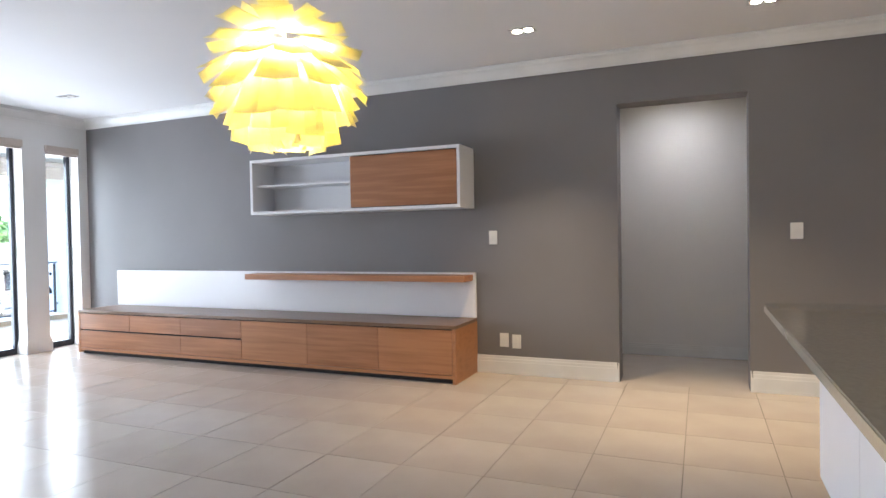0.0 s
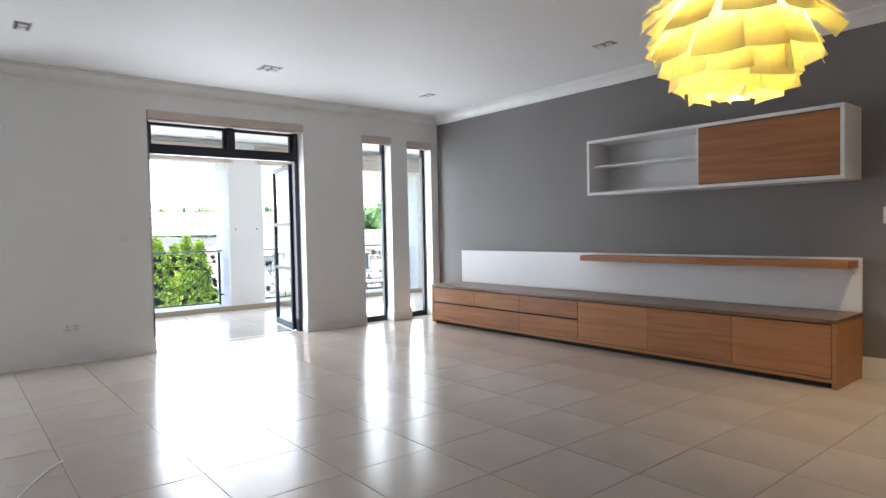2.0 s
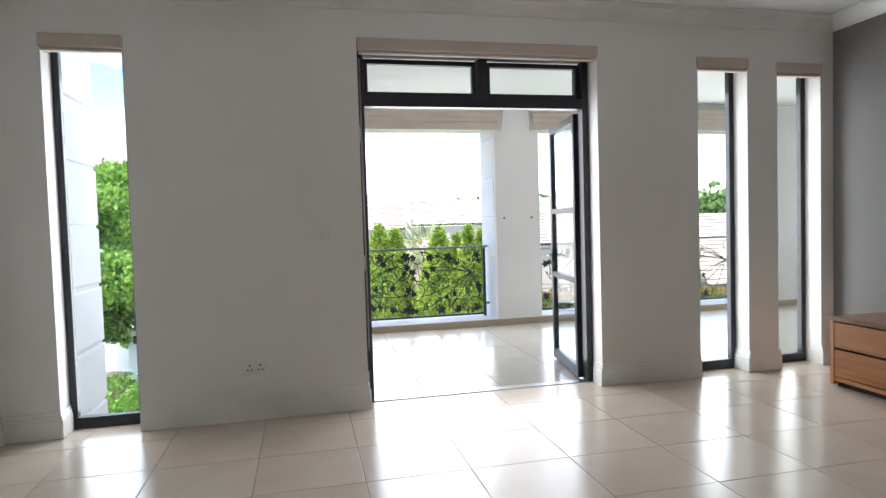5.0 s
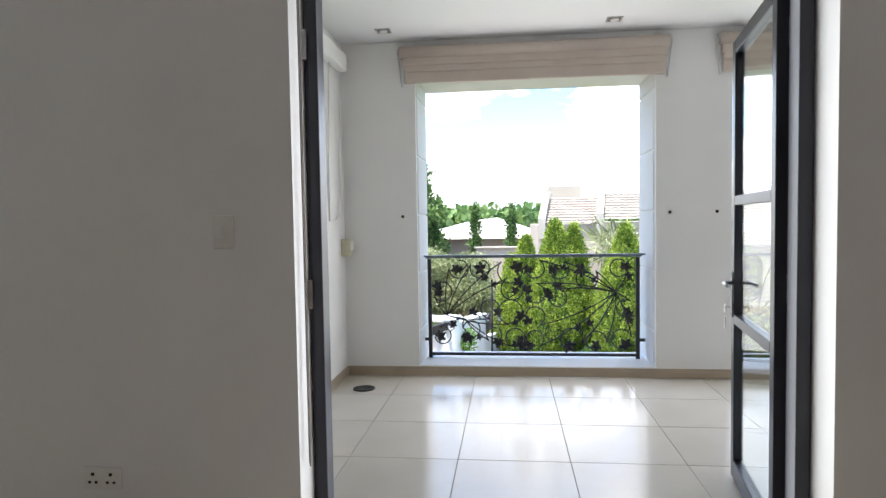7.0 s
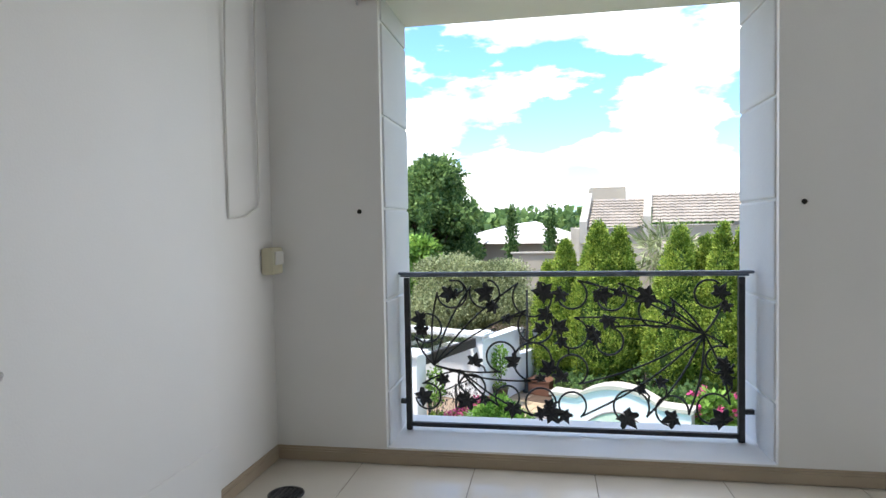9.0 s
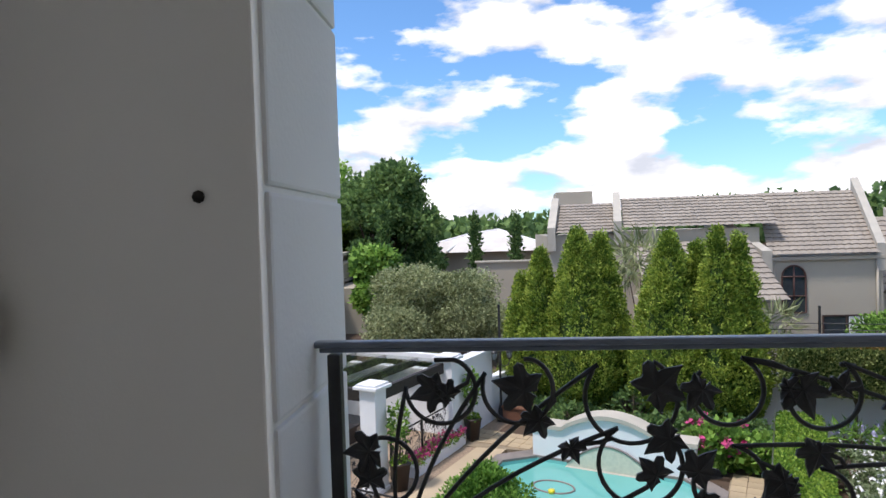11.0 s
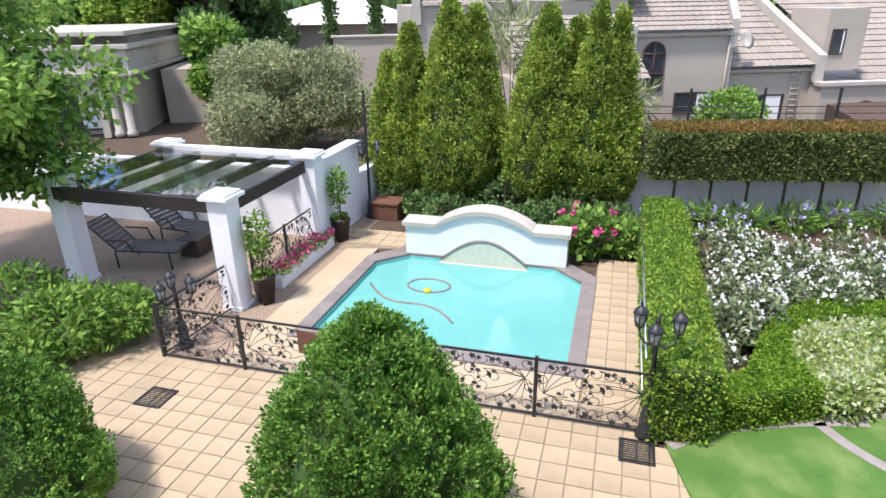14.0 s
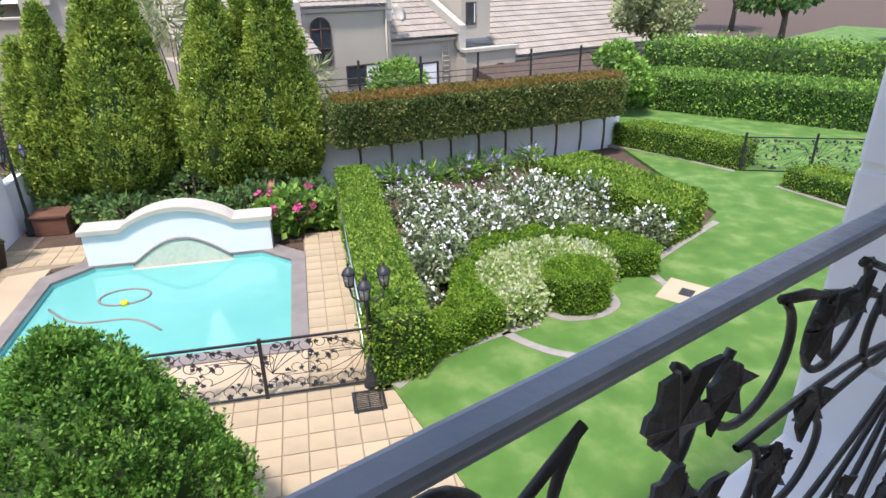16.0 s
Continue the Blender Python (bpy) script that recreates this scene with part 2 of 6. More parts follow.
M = dict(
    white=mat("white_paint", (0.80, 0.79, 0.77), (0.76, 0.75, 0.73), 0.55, 1.2, 0.06, 120),
    grey=mat("grey_paint", (0.205, 0.195, 0.195), (0.185, 0.176, 0.176), 0.6, 0.9, 0.08, 140),
    ceil=mat("ceiling_paint", (0.80, 0.80, 0.80), (0.77, 0.77, 0.77), 0.7, 0.8, 0.04, 100),
    trim=mat("trim_gloss_white", (0.82, 0.82, 0.80), None, 0.3, 3),
    tile=mat("porcelain_tile", (0.56, 0.49, 0.42), (0.49, 0.42, 0.355), 0.2, 1.6, 0.05, 30, rand=0.14, spec=0.5),
    btile=mat("balcony_tile", (0.60, 0.56, 0.49), (0.54, 0.50, 0.43), 0.16, 1.6, 0.05, 30, rand=0.12, spec=0.5),
    grout=mat("grout", (0.27, 0.23, 0.19), (0.2, 0.17, 0.14), 0.9, 8, 0.2, 80),
    base=mat("tan_skirting_tile", (0.42, 0.34, 0.25), (0.36, 0.29, 0.21), 0.35, 3),
    oak=mat("oak_veneer", (0.44, 0.195, 0.075), (0.31, 0.125, 0.043), 0.42, 3.0, 0.08, 20, c3=(0.385, 0.162, 0.06), rand=0.35, stretch=(0.5, 4, 9)),
    oaktop=mat("oak_top", (0.21, 0.125, 0.07), (0.15, 0.085, 0.045), 0.32, 3.0, 0.06, 20, stretch=(0.5, 9, 4)),
    lacq=mat("white_lacquer", (0.82, 0.82, 0.83), (0.80, 0.80, 0.81), 0.32, 2),
    dark=mat("dark_aluminium", (0.012, 0.013, 0.022), (0.02, 0.021, 0.032), 0.38, 5, 0.05, 90),
    black=mat("shadow_gap_black", (0.015, 0.013, 0.012), None, 0.8, 5),
    steel=mat("brushed_steel", (0.6, 0.6, 0.6), (0.5, 0.5, 0.5), 0.3, 20, metal=1.0),
    iron=mat("wrought_iron_black", (0.012, 0.012, 0.013), (0.03, 0.03, 0.032), 0.45, 14, 0.3, 60),
    railtop=mat("painted_steel_rail", (0.12, 0.15, 0.20), (0.18, 0.21, 0.26), 0.32, 9, 0.15, 40),
    plastic=mat("white_plastic", (0.80, 0.79, 0.75), None, 0.35, 6),
    cream=mat("cream_plastic", (0.62, 0.58, 0.42), None, 0.4, 6),
    blind=mat("cream_blind_fabric", (0.60, 0.52, 0.45), (0.54, 0.46, 0.40), 0.85, 3, 0.25, 220),
    stone=mat("quartz_worktop", (0.46, 0.40, 0.30), (0.42, 0.36, 0.27), 0.12, 60, detail=2),
    stucco=mat("white_stucco", (0.77, 0.77, 0.78), (0.71, 0.71, 0.725), 0.75, 1.1, 0.12, 60),
    beige=mat("beige_plaster", (0.43, 0.385, 0.31), (0.385, 0.34, 0.275), 0.85, 0.5, 0.3, 30),
    rooft=mat("concrete_roof_tile", (0.335, 0.29, 0.24), (0.255, 0.22, 0.18), 0.85, 1.1, 0.3, 40, island=0.3),
    roofw=mat("pale_roof", (0.66, 0.62, 0.58), (0.56, 0.52, 0.48), 0.8, 1.0, 0.2, 30),
    cap=mat("wall_coping", (0.47, 0.43, 0.365), (0.40, 0.37, 0.315), 0.8, 2.0, 0.3, 50),
    grass=mat("lawn_grass", (0.055, 0.14, 0.017), (0.15, 0.235, 0.06), 0.9, 2.2, 1.0, 110, c3=(0.078, 0.172, 0.025), detail=9),
    earth=mat("garden_soil", (0.10, 0.062, 0.04), (0.06, 0.04, 0.026), 0.95, 4, 0.8, 30),
    gravel=mat("brown_gravel", (0.36, 0.27, 0.19), (0.20, 0.145, 0.10), 0.9, 26, 1.0, 55, c3=(0.28, 0.205, 0.145)),
    paver=mat("sandstone_paver", (0.44, 0.34, 0.215), (0.34, 0.265, 0.17), 0.8, 1.4, 0.35, 45, c3=(0.40, 0.31, 0.20), rand=0.22),
    pavej=mat("paver_joint", (0.29, 0.23, 0.155), (0.22, 0.17, 0.115), 0.95, 6, 0.5, 50),
    deck=mat("sand_concrete", (0.46, 0.365, 0.245), (0.40, 0.315, 0.21), 0.8, 1.2, 0.3, 50),
    coping=mat("slate_coping", (0.24, 0.205, 0.185), (0.17, 0.15, 0.14), 0.7, 3, 0.4, 40),
    kerb=mat("concrete_kerb", (0.30, 0.27, 0.24), (0.22, 0.20, 0.18), 0.9, 5, 0.4, 50),
    poolp=mat("pool_plaster", (0.16, 0.50, 0.48), (0.20, 0.56, 0.53), 0.6, 0.8),
    spill=mat("pale_mosaic", (0.60, 0.62, 0.50), (0.50, 0.54, 0.44), 0.4, 14),
    timber=mat("brown_timber", (0.17, 0.075, 0.045), (0.11, 0.05, 0.03), 0.6, 3, 0.3, 30, stretch=(1, 8, 8)),
    bark=mat("bark", (0.13, 0.095, 0.07), (0.07, 0.05, 0.04), 0.95, 8, 0.9, 25, stretch=(3, 3, 0.7)),
    pot=mat("dark_glazed_pot", (0.035, 0.024, 0.02), (0.05, 0.035, 0.03), 0.35, 6),
    glass=glass_mat(),
    winglass=mat("dark_window_glass", (0.03, 0.035, 0.045), (0.05, 0.06, 0.07), 0.06, 2, spec=0.8),
    shade=None,
    conifer=leaf_mat("conifer_foliage", (0.11, 0.19, 0.03), (0.24, 0.35, 0.055), (0.46, 0.54, 0.10), 1.6, 0.55),
    # dark green of the filler hulls: shade between the leaves put into the colour
    shade_core=mat("inner_shade_green", (0.035, 0.075, 0.014), (0.05, 0.085, 0.02), 0.95, 4),
    thuja=leaf_mat("thuja_foliage", (0.06, 0.16, 0.025), (0.125, 0.28, 0.045), (0.24, 0.42, 0.08), 4.5, 0.55),
    hedge=leaf_mat("clipped_hedge_leaves", (0.09, 0.19, 0.022), (0.19, 0.32, 0.04), (0.33, 0.45, 0.07), 3.0, 0.6),
    hedge_dark=leaf_mat("box_hedge_leaves", (0.08, 0.17, 0.014), (0.17, 0.30, 0.026), (0.27, 0.42, 0.05), 4.0, 0.5),
    hedge_high=leaf_mat("tall_hedge_leaves", (0.08, 0.12, 0.035), (0.17, 0.22, 0.06), (0.27, 0.30, 0.10), 2.0, 0.6),
    hedge_rust=leaf_mat("hedge_new_growth", (0.12, 0.12, 0.02), (0.22, 0.155, 0.035), (0.31, 0.18, 0.06), 0.7, 0.6),
    rose=leaf_mat("rose_leaves", (0.10, 0.15, 0.06), (0.23, 0.29, 0.14), (0.38, 0.43, 0.25), 2.5, 0.6),
    olive=leaf_mat("olive_leaves", (0.17, 0.20, 0.09), (0.31, 0.35, 0.17), (0.45, 0.48, 0.26), 0.9, 0.6),
    tree=leaf_mat("broad_leaves", (0.085, 0.18, 0.035), (0.19, 0.35, 0.06), (0.34, 0.52, 0.11), 0.5, 0.5),
    tree_dark=leaf_mat("dark_tree_leaves", (0.06, 0.12, 0.04), (0.12, 0.21, 0.065), (0.21, 0.32, 0.10), 0.35, 0.5),
    lime=leaf_mat("lime_groundcover", (0.22, 0.33, 0.07), (0.42, 0.52, 0.17), (0.68, 0.70, 0.48), 2.0, 0.6),
    petal_w=mat("white_petals", (0.80, 0.79, 0.77), (0.72, 0.70, 0.68), 0.7, 8),
    petal_p=mat("pink_petals", (0.55, 0.07, 0.20), (0.42, 0.045, 0.15), 0.7, 8),
    petal_l=mat("lilac_petals", (0.45, 0.43, 0.62), (0.38, 0.36, 0.55), 0.7, 8),
    lamp_glass=mat("frosted_lamp_glass", (0.42, 0.43, 0.42), (0.36, 0.37, 0.36), 0.3, 5),
    orange=mat("orange_plastic", (0.75, 0.30, 0.02), None, 0.5, 4),
    sling=mat("grey_sling_fabric", (0.12, 0.115, 0.11), (0.09, 0.085, 0.08), 0.8, 6, 0.2, 100),
)


# ---- mesh helpers ----
def mesh_of(name, verts, faces, material, smooth=False):
    me = bpy.data.meshes.new(name)
    me.from_pydata([tuple(v) for v in verts], [], faces)
    me.materials.append(material)
    if smooth:
        me.polygons.foreach_set("use_smooth", [True] * len(me.polygons))
    me.update()
    return me


def boxes_mesh(name, boxes, material, bevel=0.0):
    """Boxes (x0, y0, z0, x1, y1, z1) joined into one mesh, with their edges rounded a little."""
    bm = bmesh.new()
    for x0, y0, z0, x1, y1, z1 in boxes:
        bmesh.ops.create_cube(bm, size=1.0, matrix=Matrix.Translation(((x0 + x1) / 2, (y0 + y1) / 2, (z0 + z1) / 2)) @ Matrix.Diagonal((abs(x1 - x0), abs(y1 - y0), abs(z1 - z0), 1)))
    if bevel:
        bmesh.ops.bevel(bm, geom=bm.edges[:], offset=bevel, segments=2, affect='EDGES', profile=0.6)
    me = bpy.data.meshes.new(name)
    bm.to_mesh(me)
    bm.free()
    me.materials.append(material)
    return me


def part(name, me, parent=None, m=None, label=""):
    o = new(name, me)
    if parent is not None:
        o.parent = parent
    if m is not None:
        o.matrix_basis = m
    if label:
        tagged(o, label)
    if name in ("flowers", "foliage", "leaves", "underplanting", "new_growth"):
        tagged(o, kind="stuff")
    return o


def thing(name, label, category, m=None, group="", kind="", me=None):
    o = new(name, me)
    if m is not None:
        o.matrix_basis = m
    return tagged(o, label, category, group, kind)


def prism(name, outline, z0, z1, material, bevel=0.0):
    """An outline (x, y) raised from z0 to z1."""
    bm = bmesh.new()
    vs = [bm.verts.new((x, y, z0)) for x, y in outline]
    f = bm.faces.new(vs)
    r = bmesh.ops.extrude_face_region(bm, geom=[f])
    bmesh.ops.translate(bm, vec=(0, 0, z1 - z0), verts=[v for v in r["geom"] if isinstance(v, bmesh.types.BMVert)])
    bmesh.ops.recalc_face_normals(bm, faces=bm.faces[:])
    if bevel:
        bmesh.ops.bevel(bm, geom=bm.edges[:], offset=bevel, segments=2, affect='EDGES')
    me = bpy.data.meshes.new(name)
    bm.to_mesh(me)
    bm.free()
    me.materials.append(material)
    return me


def tubes(name, paths, radius, material, sides=6, taper=None):
    """Round bars along polylines, joined into one mesh."""
    V, F = [], []
    for path in paths:
        pts = [Vector(p) for p in path]
        k0 = len(V)
        nrm = None
        for i, p in enumerate(pts):
            t = (pts[min(i + 1, len(pts) - 1)] - pts[max(i - 1, 0)])
            if t.length < 1e-7:
                t = Vector((0, 0, 1))
            t.normalize()
            if nrm is None:
                nrm = t.orthogonal().normalized()
            nrm = (nrm - t * nrm.dot(t))
            nrm = nrm.normalized() if nrm.length > 1e-6 else t.orthogonal().normalized()
            b = t.cross(nrm)
            r = radius * (1 if taper is None else 1 + (taper - 1) * i / max(1, len(pts) - 1))
            for s in range(sides):
                a = 2 * math.pi * s / sides
                V.append(p + (nrm * math.cos(a) + b * math.sin(a)) * r)
            if i:
                q = k0 + (i - 1) * sides
                for s in range(sides):
                    s2 = (s + 1) % sides
                    F.append((q + s, q + s2, q + sides + s2, q + sides + s))
        F.append(tuple(reversed(range(k0, k0 + sides))))
        F.append(tuple(range(len(V) - sides, len(V))))
    return mesh_of(name, V, F, material, True)


def lathe(name, profile, material, sides=20):
    """A turned shape from (radius, z) pairs."""
    V, F = [], []
    for r, z in profile:
        for s in range(sides):
            a = 2 * math.pi * s / sides
            V.append((r * math.cos(a), r * math.sin(a), z))
    for i in range(len(profile) - 1):
        for s in range(sides):
            s2 = (s + 1) % sides
            F.append((i * sides + s, i * sides + s2, (i + 1) * sides + s2, (i + 1) * sides + s))
    F.append(tuple(reversed(range(sides))))
    F.append(tuple(range(len(V) - sides, len(V))))
    return mesh_of(name, V, F, material, True)


rng = np.random.default_rng(7)


def leaves_mesh(name, centres, dirs, length, width, material, spread=0.5, per=1, jitter=0.0):
    """Many small pointed leaves: each a folded diamond at a centre, turned roughly along its direction."""
    c = np.repeat(np.asarray(centres, float), per, axis=0)
    d = np.repeat(np.asarray(dirs, float), per, axis=0)
    n = len(c)
    if jitter:
        c = c + rng.normal(0, jitter, (n, 3))
    d = d / (np.linalg.norm(d, axis=1, keepdims=True) + 1e-9) + rng.normal(0, spread, (n, 3))
    d /= np.linalg.norm(d, axis=1, keepdims=True) + 1e-9
    s = np.cross(d, rng.normal(0, 1, (n, 3)))
    s /= np.linalg.norm(s, axis=1, keepdims=True) + 1e-9
    up = np.cross(s, d)
    ln = (length * rng.uniform(0.6, 1.3, (n, 1)))
    w = width * rng.uniform(0.7, 1.3, (n, 1))
    v = np.stack([c, c + d * ln * 0.5 + s * w + up * w * 0.3, c + d * ln, c + d * ln * 0.5 - s * w + up * w * 0.3], axis=1).reshape(-1, 3)
    me = bpy.data.meshes.new(name)
    me.vertices.add(4 * n)
    me.vertices.foreach_set("co", v.ravel())
    me.loops.add(4 * n)
    me.loops.foreach_set("vertex_index", np.arange(4 * n))
    me.polygons.add(n)
    me.polygons.foreach_set("loop_start", np.arange(0, 4 * n, 4))
    me.materials.append(material)
    me.update(calc_edges=True)
    return me


def wobbly(name, segs, rings, fn, material):
    """A closed rounded hull: fn(u, v) with u round and v up gives a point."""
    V, F = [], []
    for j in range(rings + 1):
        for i in range(segs):
            V.append(fn(i / segs, j / rings))
    for j in range(rings):
        for i in range(segs):
            i2 = (i + 1) % segs
            F.append((j * segs + i, j * segs + i2, (j + 1) * segs + i2, (j + 1) * segs + i))
    return mesh_of(name, V, F, material, True)


# the garden lies turned to the house: a runs along the pool fence, b away from the house
GZ = -3.298
GA, GB = Vector((0.391, 0.920, 0)), Vector((-0.920, 0.391, 0))
GM = pose(-15.47, 4.93, GZ, 0, 0, 66.97)


def gp(a, b, h=0.0):
    return Vector((-15.47, 4.93, GZ + h)) + GA * a + GB * b


def glocal(x, y):
    d = Vector((x + 15.47, y - 4.93, 0))
    return d.dot(GA), d.dot(GB)


# ---- the room: walls, floor, ceiling ----
def structure(name, me, label="", category="wall"):
    return tagged(new(name, me), label, category, "", "structure")


CH = 2.885         # ceiling height
XW, XO = -7.03, -7.25   # window wall
YG = 5.685         # grey wall
YL = -0.52         # plain white wall behind
XE = 4.2
structure("wall_south", boxes_mesh("wall_south", [(XW, YL - 0.2, 0, XE, YL, CH)], M["white"]), "plain white painted wall")
structure("wall_east", boxes_mesh("wall_east", [(XE, YL - 0.2, 0, XE + 0.2, 7.4, CH)], M["white"]), "plain white painted kitchen end wall")
DX0, DX1, DZ = -0.368, 0.665, 2.44
structure("wall_north", boxes_mesh("wall_north", [(XW, YG, 0, DX0, YG + 0.24, CH), (DX1, YG, 0, XE, YG + 0.24, CH), (DX0, YG, DZ, DX1, YG + 0.24, CH)], M["grey"]), "matt warm grey painted wall with a doorway")
structure("wall_passage", boxes_mesh("wall_passage", [(-2.2, 7.05, 0, 2.6, 7.2, CH), (-2.2, YG + 0.24, 0, -2.05, 7.05, CH), (2.45, YG + 0.24, 0, 2.6, 7.05, CH)], M["white"]), "white painted passage wall behind the doorway")
WOPEN = [(-0.19, 0.275, 2.53), (1.755, 3.55, 2.58), (4.41, 4.86, 2.525), (5.14, 5.56, 2.50)]


def opened_wall(x0, x1, y0, y1, top, openings, sill=0.0):
    bx, y = [], y0
    for a, b, z in openings:
        bx.append((x0, y, 0, x1, a, top))
        bx.append((x0, a, z, x1, b, top))
        if sill:
            bx.append((x0, a, 0, x1, b, sill))
        y = b
    bx.append((x0, y, 0, x1, y1, top))
    return bx


structure("wall_west", boxes_mesh("wall_west", opened_wall(XO, XW, YL - 0.2, YG, CH, WOPEN), M["white"]), "white painted wall with French door and narrow windows")
structure("ceiling", boxes_mesh("ceiling", [(XO, YL - 0.2, CH, XE + 0.2, 7.4, CH + 0.25)], M["ceil"]), "smooth white painted ceiling", "ceiling")


def cornice(name, p, q, inward):
    """A stepped and coved strip under the ceiling from p to q."""
    prof = [(0, -0.115), (0.012, -0.115), (0.018, -0.095), (0.035, -0.07), (0.06, -0.045), (0.085, -0.03), (0.09, -0.014), (0.105, -0.012), (0.105, -0.001), (0, -0.001)]
    V, F = [], []
    for e in (p, q):
        for o, z in prof:
            V.append((e[0] + inward[0] * o, e[1] + inward[1] * o, CH + z))
    n = len(prof)
    for i in range(n):
        F.append((i, (i + 1) % n, n + (i + 1) % n, n + i))
    F += [tuple(range(n)), tuple(range(n, 2 * n))]
    return structure(name, mesh_of(name, V, F, M["trim"]), "white moulded plaster cornice", "cornice")


cornice("trim_cornice_north", (XW, YG), (XE, YG), (0, -1))
cornice("trim_cornice_west", (XW, YL), (XW, YG), (1, 0))
cornice("trim_cornice_south", (XW, YL), (XE, YL), (0, 1))


def skirting(name, runs, h=0.17, t=0.018, material=None, label="white moulded skirting board"):
    """Skirting boards with a stepped top; runs: (x0, y0, x1, y1, nx, ny)."""
    bx = []
    for x0, y0, x1, y1, nx, ny in runs:
        for k, (hh, tt) in enumerate(((h * 0.68, t), (h * 0.84, t * 0.72), (h, t * 0.45))):
            z0 = 0.0 if k == 0 else (h * 0.68, h * 0.84)[k - 1]
            xa, xb = sorted((x0, x1))
            ya, yb = sorted((y0, y1))
            bx.append((xa + min(0, nx * tt), ya + min(0, ny * tt), z0, xb + max(0, nx * tt), yb + max(0, ny * tt), hh))
    return structure(name, boxes_mesh(name, bx, material or M["trim"], 0.002), label, "baseboard")


skirting("baseboard_north", [(-1.70, YG, DX0 - 0.018, YG, 0, -1), (DX1 + 0.018, YG, XE, YG, 0, -1), (DX0, YG - 0.018, DX0, YG + 0.24, -1, 0), (DX1, YG - 0.018, DX1, YG + 0.24, 1, 0)])
skirting("baseboard_passage", [(-2.05, 7.05, 2.45, 7.05, 0, -1)], 0.12)
skirting("baseboard_west", [(XW, YL, XW, -0.19, 1, 0), (XW, 0.275, XW, 1.755, 1, 0), (XW, 3.55, XW, 4.41, 1, 0), (XW, 4.86, XW, 5.14, 1, 0), (XW, 5.56, XW, YG, 1, 0),
                             (XO + 0.06, -0.19, XW + 0.018, -0.19, 0, 1), (XO + 0.06, 4.86, XW + 0.018, 4.86, 0, -1), (XO + 0.06, 5.14, XW + 0.018, 5.14, 0, 1), (XO + 0.1, 3.55, XW + 0.018, 3.55, 0, -1), (XO + 0.1, 1.755, XW + 0.018, 1.755, 0, 1)])
skirting("baseboard_south", [(XW, YL, XE, YL, 0, 1)])


def tile_floor(name, x0, x1, y0, y1, ox, oy, sx, sy, material, z=0.0, gap=0.004, label=""):
    """Tiles with recessed joints over a bed of grout, each one a piece of its own."""
    bed = structure(name, boxes_mesh(name, [(x0, y0, z - 0.2, x1, y1, z - 0.0035)], M["grout"]), label, "floor")
    cache = {}
    xs = sorted({x0, x1, *[ox + k * sx for k in range(-60, 60) if x0 < ox + k * sx < x1]})
    ys = sorted({y0, y1, *[oy + k * sy for k in range(-60, 60) if y0 < oy + k * sy < y1]})
    for xa, xb in zip(xs, xs[1:]):
        for ya, yb in zip(ys, ys[1:]):
            w, d = xb - xa - gap, yb - ya - gap
            if w < 0.01 or d < 0.01:
                continue
            key = (round(w, 3), round(d, 3))
            if key not in cache:
                cache[key] = boxes_mesh("tile", [(-w / 2, -d / 2, -0.008, w / 2, d / 2, 0)], material, 0.0015)
            m = pose((xa + xb) / 2, (ya + yb) / 2, z - rng.uniform(0, 0.0006), rng.normal(0, 0.04), rng.normal(0, 0.04), 0)
            part("tile", cache[key], bed, m)
    return bed


# ---- balcony ----
XB, XBO = -9.967, -10.54
BY0, BY1 = 1.14, 8.4
BC = 2.76
structure("ceiling_balcony", boxes_mesh("ceiling_balcony", [(XBO, -0.2 + BY0, BC, XO, BY1 + 0.2, BC + 0.2)], M["ceil"]), "smooth white balcony ceiling", "ceiling")
structure("wall_balcony_west", boxes_mesh("wall_balcony_west", opened_wall(XBO + 0.004, XB, BY0 - 0.2, BY1, BC, [(1.755, 3.668, 2.45), (4.25, 7.5, 2.45)], 0.085), M["white"], 0.006), "white plastered balcony wall with two wide openings")
structure("wall_balcony_south", boxes_mesh("wall_balcony_south", [(XB, BY0 - 0.2, 0, XO, BY0, BC)], M["white"]), "white plastered balcony end wall")
structure("wall_balcony_north", boxes_mesh("wall_balcony_north", [(XB, BY1, 0, XO, BY1 + 0.2, BC)], M["white"]), "white plastered balcony end wall")
skirting("baseboard_balcony", [(XB, BY0, XB, BY1, 1, 0), (XB, BY0, -8.1, BY0, 0, 1), (XB, BY1, XO, BY1, 0, -1)], 0.075, 0.012, M["base"], "tan tiled balcony skirting")


